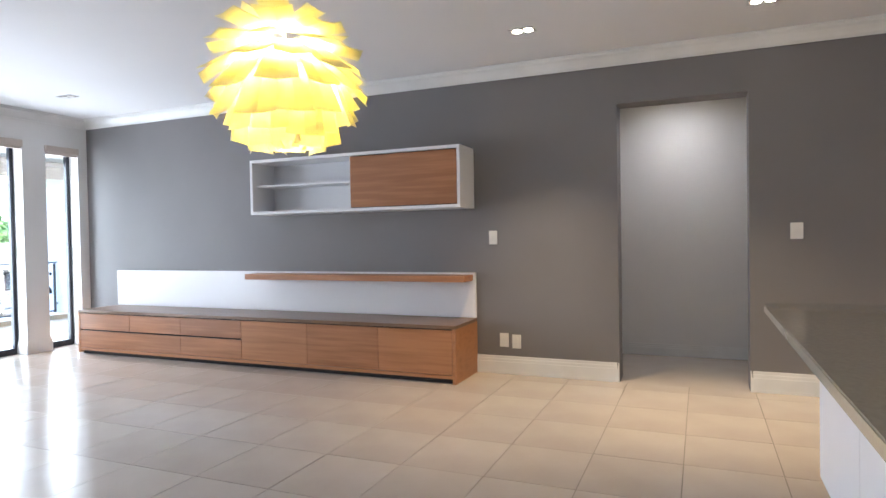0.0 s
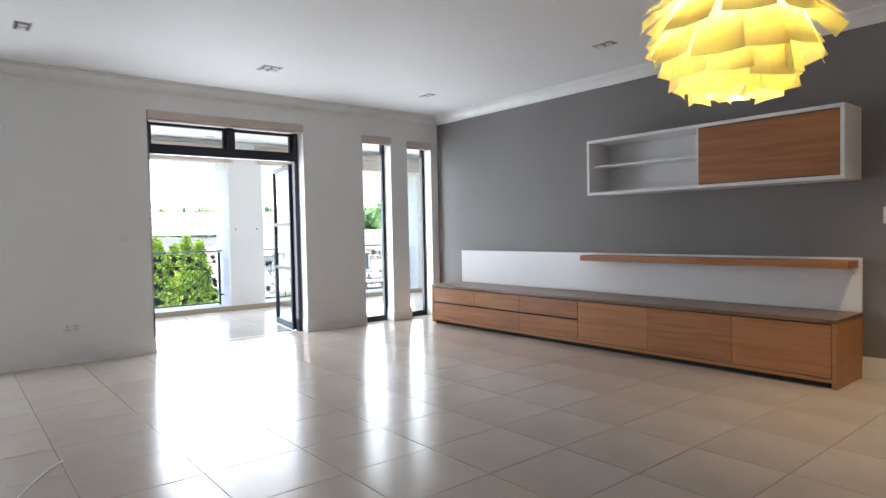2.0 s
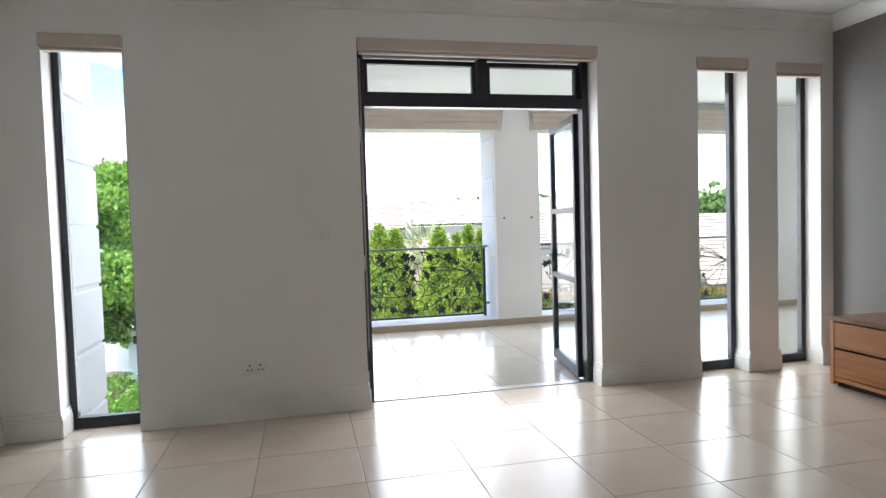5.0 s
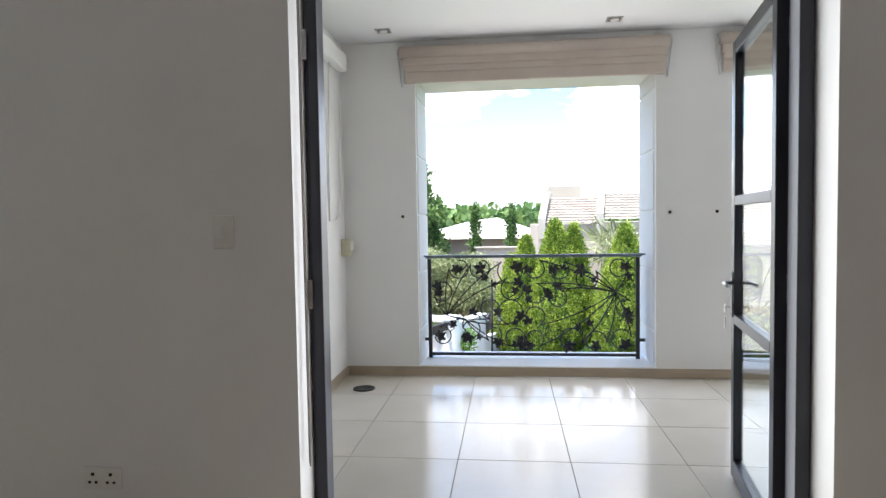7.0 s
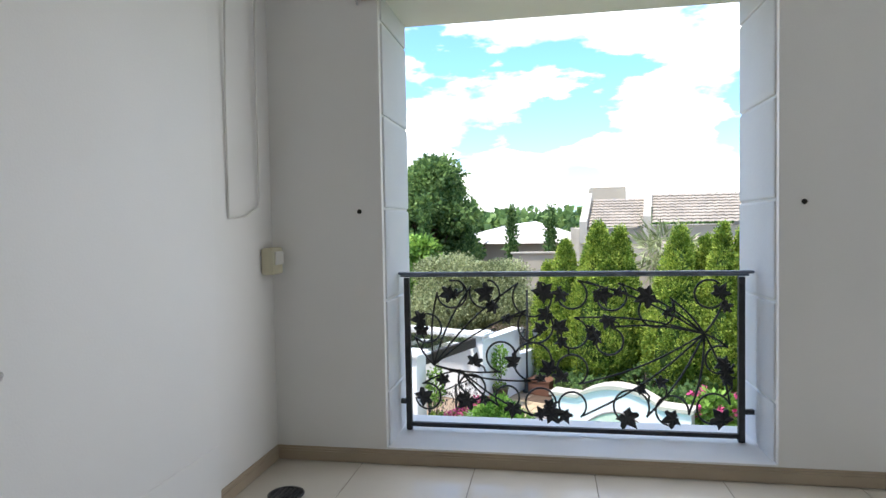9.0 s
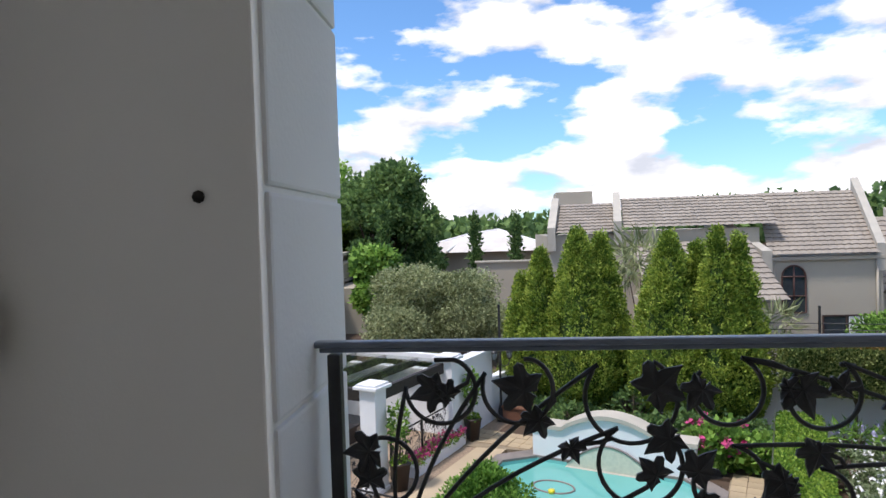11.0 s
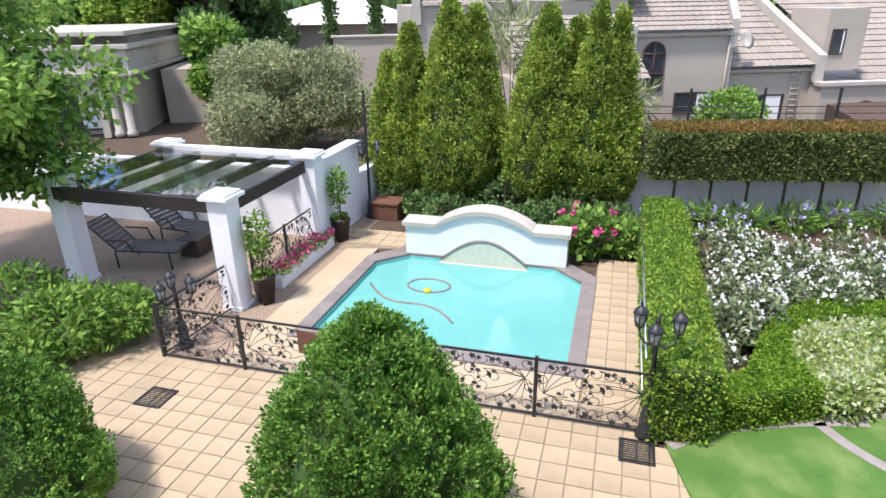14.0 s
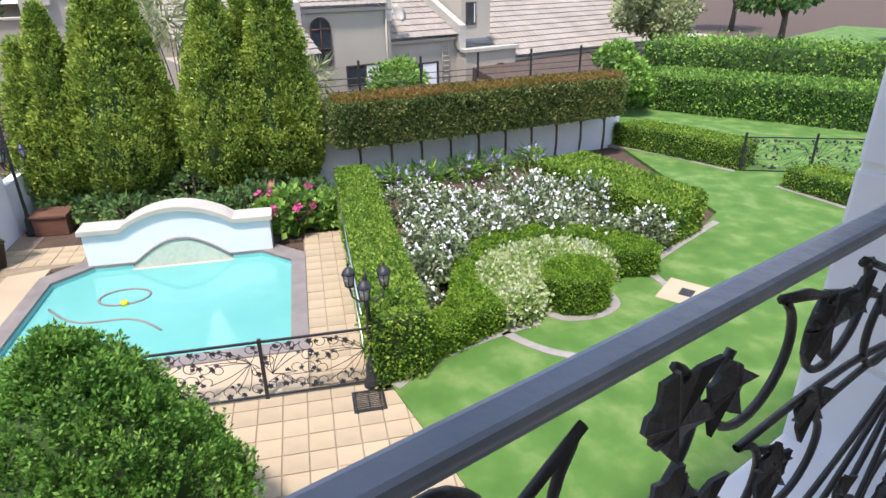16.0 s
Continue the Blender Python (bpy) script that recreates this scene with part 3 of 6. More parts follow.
def banded_facade():
    """Outer face of the balcony wall: courses of plaster with a chamfered joint between them."""
    w = structure("wall_facade", None, "white plastered outer wall with grooved courses")
    zs = [-3.505 + 0.485 * k for k in range(0, 15)]

    def courses(x0, x1, y0, y1):
        for za, zb in zip(zs, zs[1:]):
            lo, hi = za + 0.006, zb - 0.006
            part("course", boxes_mesh("course", [(x0, y0, lo, x1, y1, hi)], M["stucco"], 0.010), w)
        part("joint", boxes_mesh("joint", [(x0 + 0.035, y0 + 0.035, zs[0], x1 - 0.004, y1 - 0.035, zs[-1])], M["stucco"]), w)
    courses(XBO, XBO + 0.54, -0.2 + BY0, 1.765)
    courses(XBO, XBO + 0.54, 3.658, 4.26)
    courses(XBO, XBO + 0.54, 7.49, BY1 + 0.2)
    part("course", boxes_mesh("course", [(XBO - 0.03, BY0 - 0.2, -3.3, XB, BY1 + 0.2, -0.2)], M["stucco"]), w)
    part("course", boxes_mesh("course", [(XBO - 0.03, 1.745, 2.47, XBO, 7.51, 3.6)], M["stucco"]), w)
    for k, (za, zb) in enumerate(zip(zs, zs[1:])):
        part("course", boxes_mesh("course", [(-8.45, -0.62, za + 0.012, XO, -0.33, zb - 0.012)], M["stucco"], 0.02), w)
    part("joint", boxes_mesh("joint", [(-8.43, -0.6, zs[0], XO, -0.35, zs[-1])], M["stucco"]), w)
    return w


banded_facade()
structure("wall_house", boxes_mesh("wall_house", [(XO - 0.02, -6, -3.3, XW, YL - 0.2, 3.6), (XO - 0.02, YL - 0.2, -3.3, XW, YG, -0.2), (XO - 0.02, BY1 + 0.2, -3.3, XW, 16, 3.6), (XO - 0.02, YG, -0.2, XW - 0.01, BY1 + 0.2, 3.6)], M["stucco"]), "white plastered house wall")


# ---- French door, windows, blinds ----
def window_unit(name, y0, y1, z1, label):
    """A narrow full-height window in a dark frame."""
    w = tagged(new(name), label, "window", "narrow windows", "structure")
    x0, x1 = XO + 0.01, XO + 0.06
    f = 0.045
    part("frame", boxes_mesh("frame", [(x0, y0, 0, x1, y1, 0.075), (x0, y0, z1 - f, x1, y1, z1), (x0, y0, 0.075, x1, y0 + f, z1 - f), (x0, y1 - f, 0.075, x1, y1, z1 - f)], M["dark"], 0.004), w)
    g = part("pane", boxes_mesh("pane", [(x0 + 0.02, y0 + f, 0.075, x0 + 0.026, y1 - f, z1 - f)], M["glass"]), w)
    g.visible_shadow = False
    return w


for k, (a, b, z) in enumerate(WOPEN):
    if k != 1:
        window_unit("window_%d" % (k + 1), a, b, z, "narrow full-height window in dark aluminium frame")


def roll_blind(y0, y1, ztop, x=XW, h=0.085):
    """A raised roman blind in its headbox at the top of an opening."""
    b = thing("roller_blind", "cream fabric blind rolled up at window head", "blind", pose(x, (y0 + y1) / 2, ztop), "blinds in the room")
    w = (y1 - y0) / 2
    part("cassette", boxes_mesh("cassette", [(-0.055, -w, -h, 0.02, w, 0)], M["blind"], 0.012), b)
    part("fold", boxes_mesh("fold", [(-0.045, -w + 0.01, -h - 0.022, 0.006, w - 0.01, -h - 0.002)], M["blind"], 0.008), b)
    return b


roll_blind(-0.2, 0.28, 2.535)
roll_blind(1.76, 3.555, 2.58)
roll_blind(4.40, 4.865, 2.53)
roll_blind(5.13, 5.565, 2.505)

# frame of the French door with its top lights
FY0, FY1 = 1.76, 3.545
dframe = tagged(new("door_1"), "dark aluminium French door frame with top lights", "door", "", "structure")
fx0, fx1 = XO - 0.005, XO + 0.075
part("frame", boxes_mesh("frame", [(fx0, FY0, 0, fx1, FY0 + 0.05, 2.575), (fx0, FY1 - 0.05, 0, fx1, FY1, 2.575), (fx0, FY0 + 0.05, 2.5, fx1, FY1 - 0.05, 2.575), (fx0, FY0 + 0.05, 2.14, fx1, FY1 - 0.05, 2.215), (fx0, 2.665, 2.215, fx1, 2.735, 2.5)], M["dark"], 0.004), dframe)
for ya, yb in ((FY0 + 0.05, 2.665), (2.735, FY1 - 0.05)):
    part("sash", boxes_mesh("sash", [(fx0 - 0.02, ya + 0.004, 2.22, fx0 + 0.03, yb - 0.004, 2.255), (fx0 - 0.02, ya + 0.004, 2.455, fx0 + 0.03, yb - 0.004, 2.49), (fx0 - 0.02, ya + 0.004, 2.255, fx0 + 0.03, ya + 0.035, 2.455), (fx0 - 0.02, yb - 0.035, 2.255, fx0 + 0.03, yb - 0.004, 2.455)], M["dark"], 0.003), dframe)
    g = part("pane", boxes_mesh("pane", [(fx0, ya + 0.035, 2.255, fx0 + 0.005, yb - 0.035, 2.455)], M["glass"]), dframe)
    g.visible_shadow = False
part("threshold", boxes_mesh("threshold", [(fx0, FY0 + 0.05, -0.002, fx1, FY1 - 0.05, 0.006)], M["steel"], 0.002), dframe)


def door_leaf(hinge, angle, side):
    """One glazed leaf with two cross bars, hinges, a lever handle and keys. It runs along +x of its own from the hinge."""
    d = thing("french_door", "open glazed French door leaf in dark aluminium", "door", pose(*hinge, 0, 0, angle), "French door leaves")
    W, H, S = 0.80, 2.12, 0.062
    t0, t1 = -0.022, 0.022
    part("frame", boxes_mesh("frame", [(0, t0, 0.012, S, t1, H), (W - S, t0, 0.012, W, t1, H), (S, t0, 0.012, W - S, t1, 0.10), (S, t0, H - S, W - S, t1, H), (S, t0, 0.77, W - S, t1, 0.815), (S, t0, 1.34, W - S, t1, 1.385)], M["dark"], 0.004), d)
    for za, zb in ((0.10, 0.77), (0.815, 1.34), (1.385, H - S)):
        g = part("pane", boxes_mesh("pane", [(S, -0.003, za, W - S, 0.003, zb)], M["glass"]), d)
        g.visible_shadow = False
    for z in (0.18, 1.02, 1.94):
        part("hinge", boxes_mesh("hinge", [(-0.02, -0.012 - 0.03 * side, z - 0.055, 0.028, 0.012 - 0.03 * side, z + 0.055), (-0.014, -0.04 * side - 0.008, z - 0.035, 0.03, -0.04 * side + 0.008, z + 0.035)], M["steel"], 0.004), d)
    for s in (-1, 1):
        h = tubes("handle", [[(W - 0.03, s * 0.022, 0.965), (W - 0.03, s * 0.06, 0.965), (W - 0.05, s * 0.064, 0.965), (W - 0.15, s * 0.064, 0.962)]], 0.009, M["steel"], 8)
        part("handle", h, d)
        part("lock_plate", boxes_mesh("lock_plate", [(W - 0.048, min(s * 0.022, s * 0.027), 0.80, W - 0.016, max(s * 0.022, s * 0.027), 1.02)], M["dark"], 0.002), d)
    part("key", boxes_mesh("key", [(W - 0.036, 0.027, 0.845, W - 0.028, 0.06, 0.852), (W - 0.042, 0.052, 0.825, W - 0.022, 0.056, 0.86), (W - 0.038, 0.053, 0.745, W - 0.026, 0.058, 0.80)], M["steel"]), d)
    return d


door_leaf((XO - 0.025, 3.485, 0), 171, 1)
door_leaf((XO + 0.07, 1.785, 0), 203, -1)

# hanging chain of the door blind
tagged(new("blind_chain", tubes("blind_chain", [[(XW - 0.06, 1.772, 2.45), (XW - 0.062, 1.773, 1.6), (XW - 0.06, 1.775, 0.42), (XW - 0.052, 1.777, 0.40), (XW - 0.044, 1.777, 0.42), (XW - 0.04, 1.775, 2.45)]], 0.0035, M["coping"], 5)), "thin beaded metal blind chain hanging in door reveal", "blind chain")


def roman_blind(y0, y1):
    b = thing("roman_blind", "cream fabric roman blind drawn up above balcony opening", "blind", pose(XB, (y0 + y1) / 2, 2.41), "blinds on the balcony")
    w = (y1 - y0) / 2
    part("cloth", boxes_mesh("cloth", [(0.004, -w + 0.03, 0.0, 0.03, w - 0.03, 0.14), (0.004, -w + 0.03, 0.09, 0.045, w - 0.03, 0.17), (0.004, -w + 0.015, 0.14, 0.06, w - 0.015, 0.22)], M["blind"], 0.012), b)
    part("roll", tubes("roll", [[(0.05, -w, 0.245), (0.05, 0, 0.243), (0.05, w, 0.247)]], 0.047, M["blind"], 14), b)
    for s in (-1, 1):
        part("bracket", tubes("bracket", [[(0.02, s * (w + 0.01), 0.29), (0.06, s * (w + 0.015), 0.25), (0.03, s * (w + 0.012), 0.20), (0.012, s * (w - 0.01), -0.02)]], 0.006, M["steel"], 6), b)
    return b


roman_blind(1.64, 3.765)
roman_blind(4.14, 7.6)
# blind over the closed side of the balcony, with its cord
sb = thing("side_blind", "white rolled blind with hanging cord on balcony end wall", "blind", pose(-9.06, BY0, 2.5))
part("roll", boxes_mesh("roll", [(-0.78, 0.003, 0.0, 0.75, 0.085, 0.14)], M["white"], 0.02), sb)
part("cord", tubes("cord", [[(-0.72, 0.03, 0.0), (-0.725, 0.025, -0.6), (-0.735, 0.02, -1.08), (-0.72, 0.018, -1.14), (-0.6, 0.012, -1.19), (-0.45, 0.008, -1.2), (-0.445, 0.012, -0.6), (-0.44, 0.03, 0.0)]], 0.006, M["plastic"], 6), sb)
# panel door in the end wall
pd = structure("door_2", None, "plain white panel in balcony end wall", "door")
part("panel", boxes_mesh("panel", [(-9.35, BY0 + 0.002, 0.0, -8.1, BY0 + 0.02, 2.45)], M["white"], 0.003), pd)
part("panel", boxes_mesh("panel", [(-9.33, BY0 + 0.02, 0.06, -8.12, BY0 + 0.026, 0.30)], M["white"], 0.003), pd)

# small fittings on the balcony
wb = thing("sensor_box", "small cream plastic box on balcony wall corner", "sensor", pose(-9.885, BY0, 1.01))
part("case", boxes_mesh("case", [(-0.06, 0.002, 0, 0.06, 0.07, 0.14)], M["cream"], 0.012), wb)
part("lens", boxes_mesh("lens", [(-0.045, 0.07, 0.05, 0.045, 0.082, 0.12)], M["plastic"], 0.006), wb)
dr = thing("floor_drain", "round dark metal drain cover in balcony floor", "drain", pose(-9.535, 1.38, 0.0))
part("rim", lathe("rim", [(0.085, 0.0), (0.085, 0.006), (0.07, 0.007), (0.068, 0.002), (0.0, 0.002)], M["iron"], 24), dr)
part("bars", boxes_mesh("bars", [(-0.06, y - 0.006, 0.002, 0.06, y + 0.006, 0.006) for y in (-0.045, -0.022, 0.0, 0.022, 0.045)], M["iron"]), dr)
for y in (1.633, 3.778, 4.137):
    tagged(new("wall_plug", lathe("wall_plug", [(0.013, 0.0), (0.013, 0.004), (0.006, 0.012), (0.004, 0.02)], M["black"], 8)), "small dark screw hole plug in white wall", "wall plug", "plugs in the balcony wall").matrix_basis = pose(XB, y, 1.33, 0, 90, 0)


# ---- wrought-iron railing ----
CIRC = [(.14, .9, .09), (.245, .9, .09), (.395, .87, .115), (.055, .66, .09), (.405, .68, .105), (.295, .47, .09), (.395, .44, .115), (.053, .18, .08), (.2, .25, .08), (.313, .19, .072), (.418, .16, .09),
        (.515, .89, .086), (.634, .88, .086), (.766, .79, .1), (.92, .9, .082), (.515, .63, .09), (.627, .58, .08), (.513, .39, .09), (.513, .15, .08), (.69, .15, .1), (.81, .13, .09), (.93, .15, .09), (.95, .47, .08)]


def vine_leaf(bm, x, z, size, turn):
    """A five-lobed vine leaf of sheet metal, slightly dished."""
    n, pts = 30, []
    for k in range(n):
        a = 2 * math.pi * k / n
        r = 0.40
        for la, ln in ((0.0, 1.0), (1.05, 0.92), (-1.05, 0.92), (2.05, 0.74), (-2.05, 0.74)):
            d = abs((a - la + math.pi) % (2 * math.pi) - math.pi)
            r = max(r, ln * (1 - 0.95 * d) if d < 0.6 else 0.0)
        r *= size * 1.12 * (1.0 - 0.09 * (k % 2))
        if abs(a - math.pi) < 0.15:
            r *= 0.4
        pts.append((x + r * math.cos(a + turn), z + r * math.sin(a + turn)))
    top = [bm.verts.new((px, -0.008 - 0.008 * (k % 5 == 0), pz)) for k, (px, pz) in enumerate(pts)]
    bot = [bm.verts.new((px, -0.002 - 0.008 * (k % 5 == 0), pz)) for k, (px, pz) in enumerate(pts)]
    c1, c2 = bm.verts.new((x, -0.016, z)), bm.verts.new((x, -0.006, z))
    for k in range(n):
        j = (k + 1) % n
        bm.faces.new((c1, top[k], top[j]))
        bm.faces.new((c2, bot[j], bot[k]))
        bm.faces.new((top[k], bot[k], bot[j], top[j]))


def vine_meshes(W, H, bar, leaf):
    """Scrolls springing from two roots, and their leaves, in a panel W wide and H high; x along, z up."""
    paths, ends = [], []
    R = random.Random(5)
    for u, v, r in CIRC:
        cx, cz, rr = u * W, v * H, min(r * W / 1.8, r * H / 0.86 * 1.05)
        ox, oz = ((.075 if v > .3 else .16) * W, (.40 if v > .3 else .37) * H) if u < .5 else (.905 * W, .64 * H)
        dx, dz = cx - ox, cz - oz
        dist = math.hypot(dx, dz)
        base = math.atan2(dz, dx)
        sgn = 1 if ((u < .5) == (v > .5)) else -1
        if dist <= rr * 1.05:
            a0 = base + math.pi
            pth = []
        else:
            al = math.acos(rr / dist)
            a0 = base + math.pi - sgn * al
            tx, tz = cx + rr * math.cos(a0), cz + rr * math.sin(a0)
            bow = 0.05 * dist * sgn
            pth = []
            for k in range(9):
                f = k / 9
                s = bow * math.sin(math.pi * f)
                pth.append((ox + (tx - ox) * f - math.sin(base) * s, 0, oz + (tz - oz) * f + math.cos(base) * s))
        for k in range(25):
            a = a0 + sgn * k / 24 * 5.0
            rad = rr * (1 - 0.12 * k / 24)
            pth.append((cx + rad * math.cos(a), 0, cz + rad * math.sin(a)))
        pth = [(min(max(x, 0.012), W - 0.012), y, min(max(z, 0.012), H - 0.012)) for x, y, z in pth]
        paths.append(pth)
        ends.append((pth[-1][0], pth[-1][2]))
        # a twig to a smaller leaf
        a = R.uniform(0, 6.28)
        p0 = pth[R.randrange(4, len(pth) - 6)]
        L = R.uniform(0.06, 0.11) * W / 1.8
        q = (min(max(p0[0] + L * math.cos(a), 0.03), W - 0.03), 0, min(max(p0[2] + L * math.sin(a), 0.03), H - 0.03))
        paths.append([p0, ((p0[0] + q[0]) / 2 + 0.02, 0, (p0[2] + q[2]) / 2), q])
        ends.append((q[0], q[2]))
    bars = tubes("scrollwork", paths, bar, M["iron"], 6)
    bm = bmesh.new()
    for k, (x, z) in enumerate(ends):
        x, z = min(max(x, leaf), W - leaf), min(max(z, leaf * 1.1), H - leaf * 1.3)
        vine_leaf(bm, x, z, leaf * R.uniform(0.75, 1.2) * (1.0 if k % 2 == 0 else 0.72), R.uniform(0, 6.28))
    me = bpy.data.meshes.new("leaves")
    bm.to_mesh(me)
    bm.free()
    me.materials.append(M["iron"])
    return bars, me


def balcony_railing(y0, y1):
    W = y1 - y0
    r = thing("balcony_railing", "black wrought-iron railing with vine scrolls and leaves", "railing", pose(-10.26, y0, 0.087, 0, 0, 90), "balcony railings")
    part("top_rail", boxes_mesh("top_rail", [(-0.045, -0.018, 0.886, W + 0.045, 0.018, 0.902)], M["railtop"], 0.007), r, label="worn blue-black painted handrail")
    part("flat", boxes_mesh("flat", [(-0.02, -0.010, 0.874, W + 0.02, 0.010, 0.886)], M["railtop"], 0.003), r)
    part("post", boxes_mesh("post", [(0.0, -0.016, 0.0, 0.032, 0.016, 0.87)], M["iron"], 0.004), r)
    part("post", boxes_mesh("post", [(W - 0.032, -0.016, 0.0, W, 0.016, 0.87)], M["iron"], 0.004), r)
    part("bottom_rail", boxes_mesh("bottom_rail", [(0.03, -0.012, 0.02, W - 0.03, 0.012, 0.045)], M["iron"], 0.003), r)
    for xa, xb in ((-0.045, 0.0), (W, W + 0.045)):
        part("bracket", boxes_mesh("bracket", [(xa, -0.012, 0.15, xb, 0.012, 0.175)], M["iron"]), r)
    bars, leaves = vine_meshes(W - 0.064, 0.82, 0.0058, 0.064)
    part("scrollwork", bars, r, pose(0.032, 0, 0.045))
    part("leaves", leaves, r, pose(0.032, 0, 0.045))
    return r


balcony_railing(1.795, 3.605)
balcony_railing(4.295, 7.455)


# ---- things in the room ----
def tv_unit():
    x0, x1, yf, yb, h = -6.495, -1.69, 5.108, YG - 0.002, 0.52
    c = thing("sideboard", "long low oak veneer sideboard with drawers along grey wall", "sideboard", pose(x0, yb, 0))
    W, D = x1 - x0, yb - yf
    part("plinth", boxes_mesh("plinth", [(0.02, -D + 0.05, 0, W - 0.02, -0.01, 0.06)], M["black"]), c)
    part("carcass", boxes_mesh("carcass", [(0, -D, 0.02, 0.032, 0, 0.488), (W - 0.032, -D, 0.0, W, 0, 0.488), (0.032, -D + 0.005, 0.045, W - 0.032, 0, 0.075)], M["oak"], 0.002), c)
    part("back", boxes_mesh("back", [(0.032, -D + 0.05, 0.075, W - 0.032, -0.01, 0.488)], M["black"]), c)
    part("top", boxes_mesh("top", [(0, -D, 0.488, W, 0, 0.52)], M["oaktop"], 0.003), c, label="greyish oak top")
    xs = [0.036, 0.84, 1.60, 2.43]
    for xa, xb in zip(xs, xs[1:]):
        part("drawer_front", boxes_mesh("drawer_front", [(xa + 0.002, -D + 0.002, 0.295, xb - 0.002, -D + 0.022, 0.478)], M["oak"], 0.002), c)
    part("drawer_front", boxes_mesh("drawer_front", [(0.038, -D + 0.002, 0.082, 1.598, -D + 0.022, 0.278)], M["oak"], 0.002), c)
    part("drawer_front", boxes_mesh("drawer_front", [(1.602, -D + 0.002, 0.082, 2.428, -D + 0.022, 0.278)], M["oak"], 0.002), c)
    xs = [2.432, 3.24, 4.03, W - 0.034]
    for xa, xb in zip(xs, xs[1:]):
        part("door", boxes_mesh("door", [(xa + 0.002, -D + 0.002, 0.082, xb - 0.002, -D + 0.022, 0.478)], M["oak"], 0.002), c)
    bb = thing("back_panel", "white lacquered wall panel above sideboard", "wall panel", pose(x0, yb, 0.522))
    part("board", boxes_mesh("board", [(0.0, -0.03, 0, W, 0, 0.435)], M["lacq"], 0.003), bb)
    s = thing("wall_shelf", "thick oak floating shelf on white panel", "shelf", pose(-4.265, yb - 0.03, 0.88))
    part("board", boxes_mesh("board", [(0, -0.235, 0, 2.55, 0, 0.058)], M["oak"], 0.003), s)
    w = thing("wall_cabinet", "white lacquered wall cabinet with oak sliding door", "cabinet", pose(-4.07, yb, 1.572))
    W, H, D, t = 2.37, 0.57, 0.375, 0.03
    part("body", boxes_mesh("body", [(0, -D, 0, W, 0, t), (0, -D, H - t, W, 0, H), (0, -D, t, t, 0, H - t), (W - t, -D, t, W, 0, H - t), (t, -0.015, t, W - t, 0, H - t), (1.19, -D + 0.03, t, 1.21, -0.015, H - t)], M["lacq"], 0.002), w)
    part("shelf", boxes_mesh("shelf", [(t, -D + 0.08, 0.29, 1.19, -0.015, 0.31)], M["lacq"], 0.001), w)
    part("door", boxes_mesh("door", [(1.215, -D + 0.012, t + 0.008, W - t - 0.008, -D + 0.032, H - t - 0.008)], M["oak"], 0.002), w, label="oak veneer sliding door")
    part("gap", boxes_mesh("gap", [(1.205, -D + 0.034, t, W - t, -D + 0.037, H - t)], M["black"]), w)


tv_unit()


def island():
    c = thing("kitchen_island", "white kitchen island with pale beige stone worktop", "kitchen island", pose(0, 0, 0))
    out = [(0.60, 0.75), (0.60, 3.72), (0.61, 3.78), (0.64, 3.825), (0.70, 3.84), (2.1, 3.84), (2.1, 0.75)]
    part("worktop", prism("worktop", out, 0.882, 0.922, M["stone"], 0.004), c, label="polished beige stone worktop")
    part("body", boxes_mesh("body", [(0.85, 1.0, 0.09, 2.05, 3.62, 0.882)], M["lacq"], 0.003), c)
    part("panel", boxes_mesh("panel", [(0.832, 1.0, 0.09, 0.848, 2.8, 0.878), (0.832, 2.806, 0.09, 0.848, 3.62, 0.878)], M["lacq"], 0.002), c)
    part("plinth", boxes_mesh("plinth", [(0.9, 1.03, 0, 2.0, 3.57, 0.09)], M["black"]), c)


island()


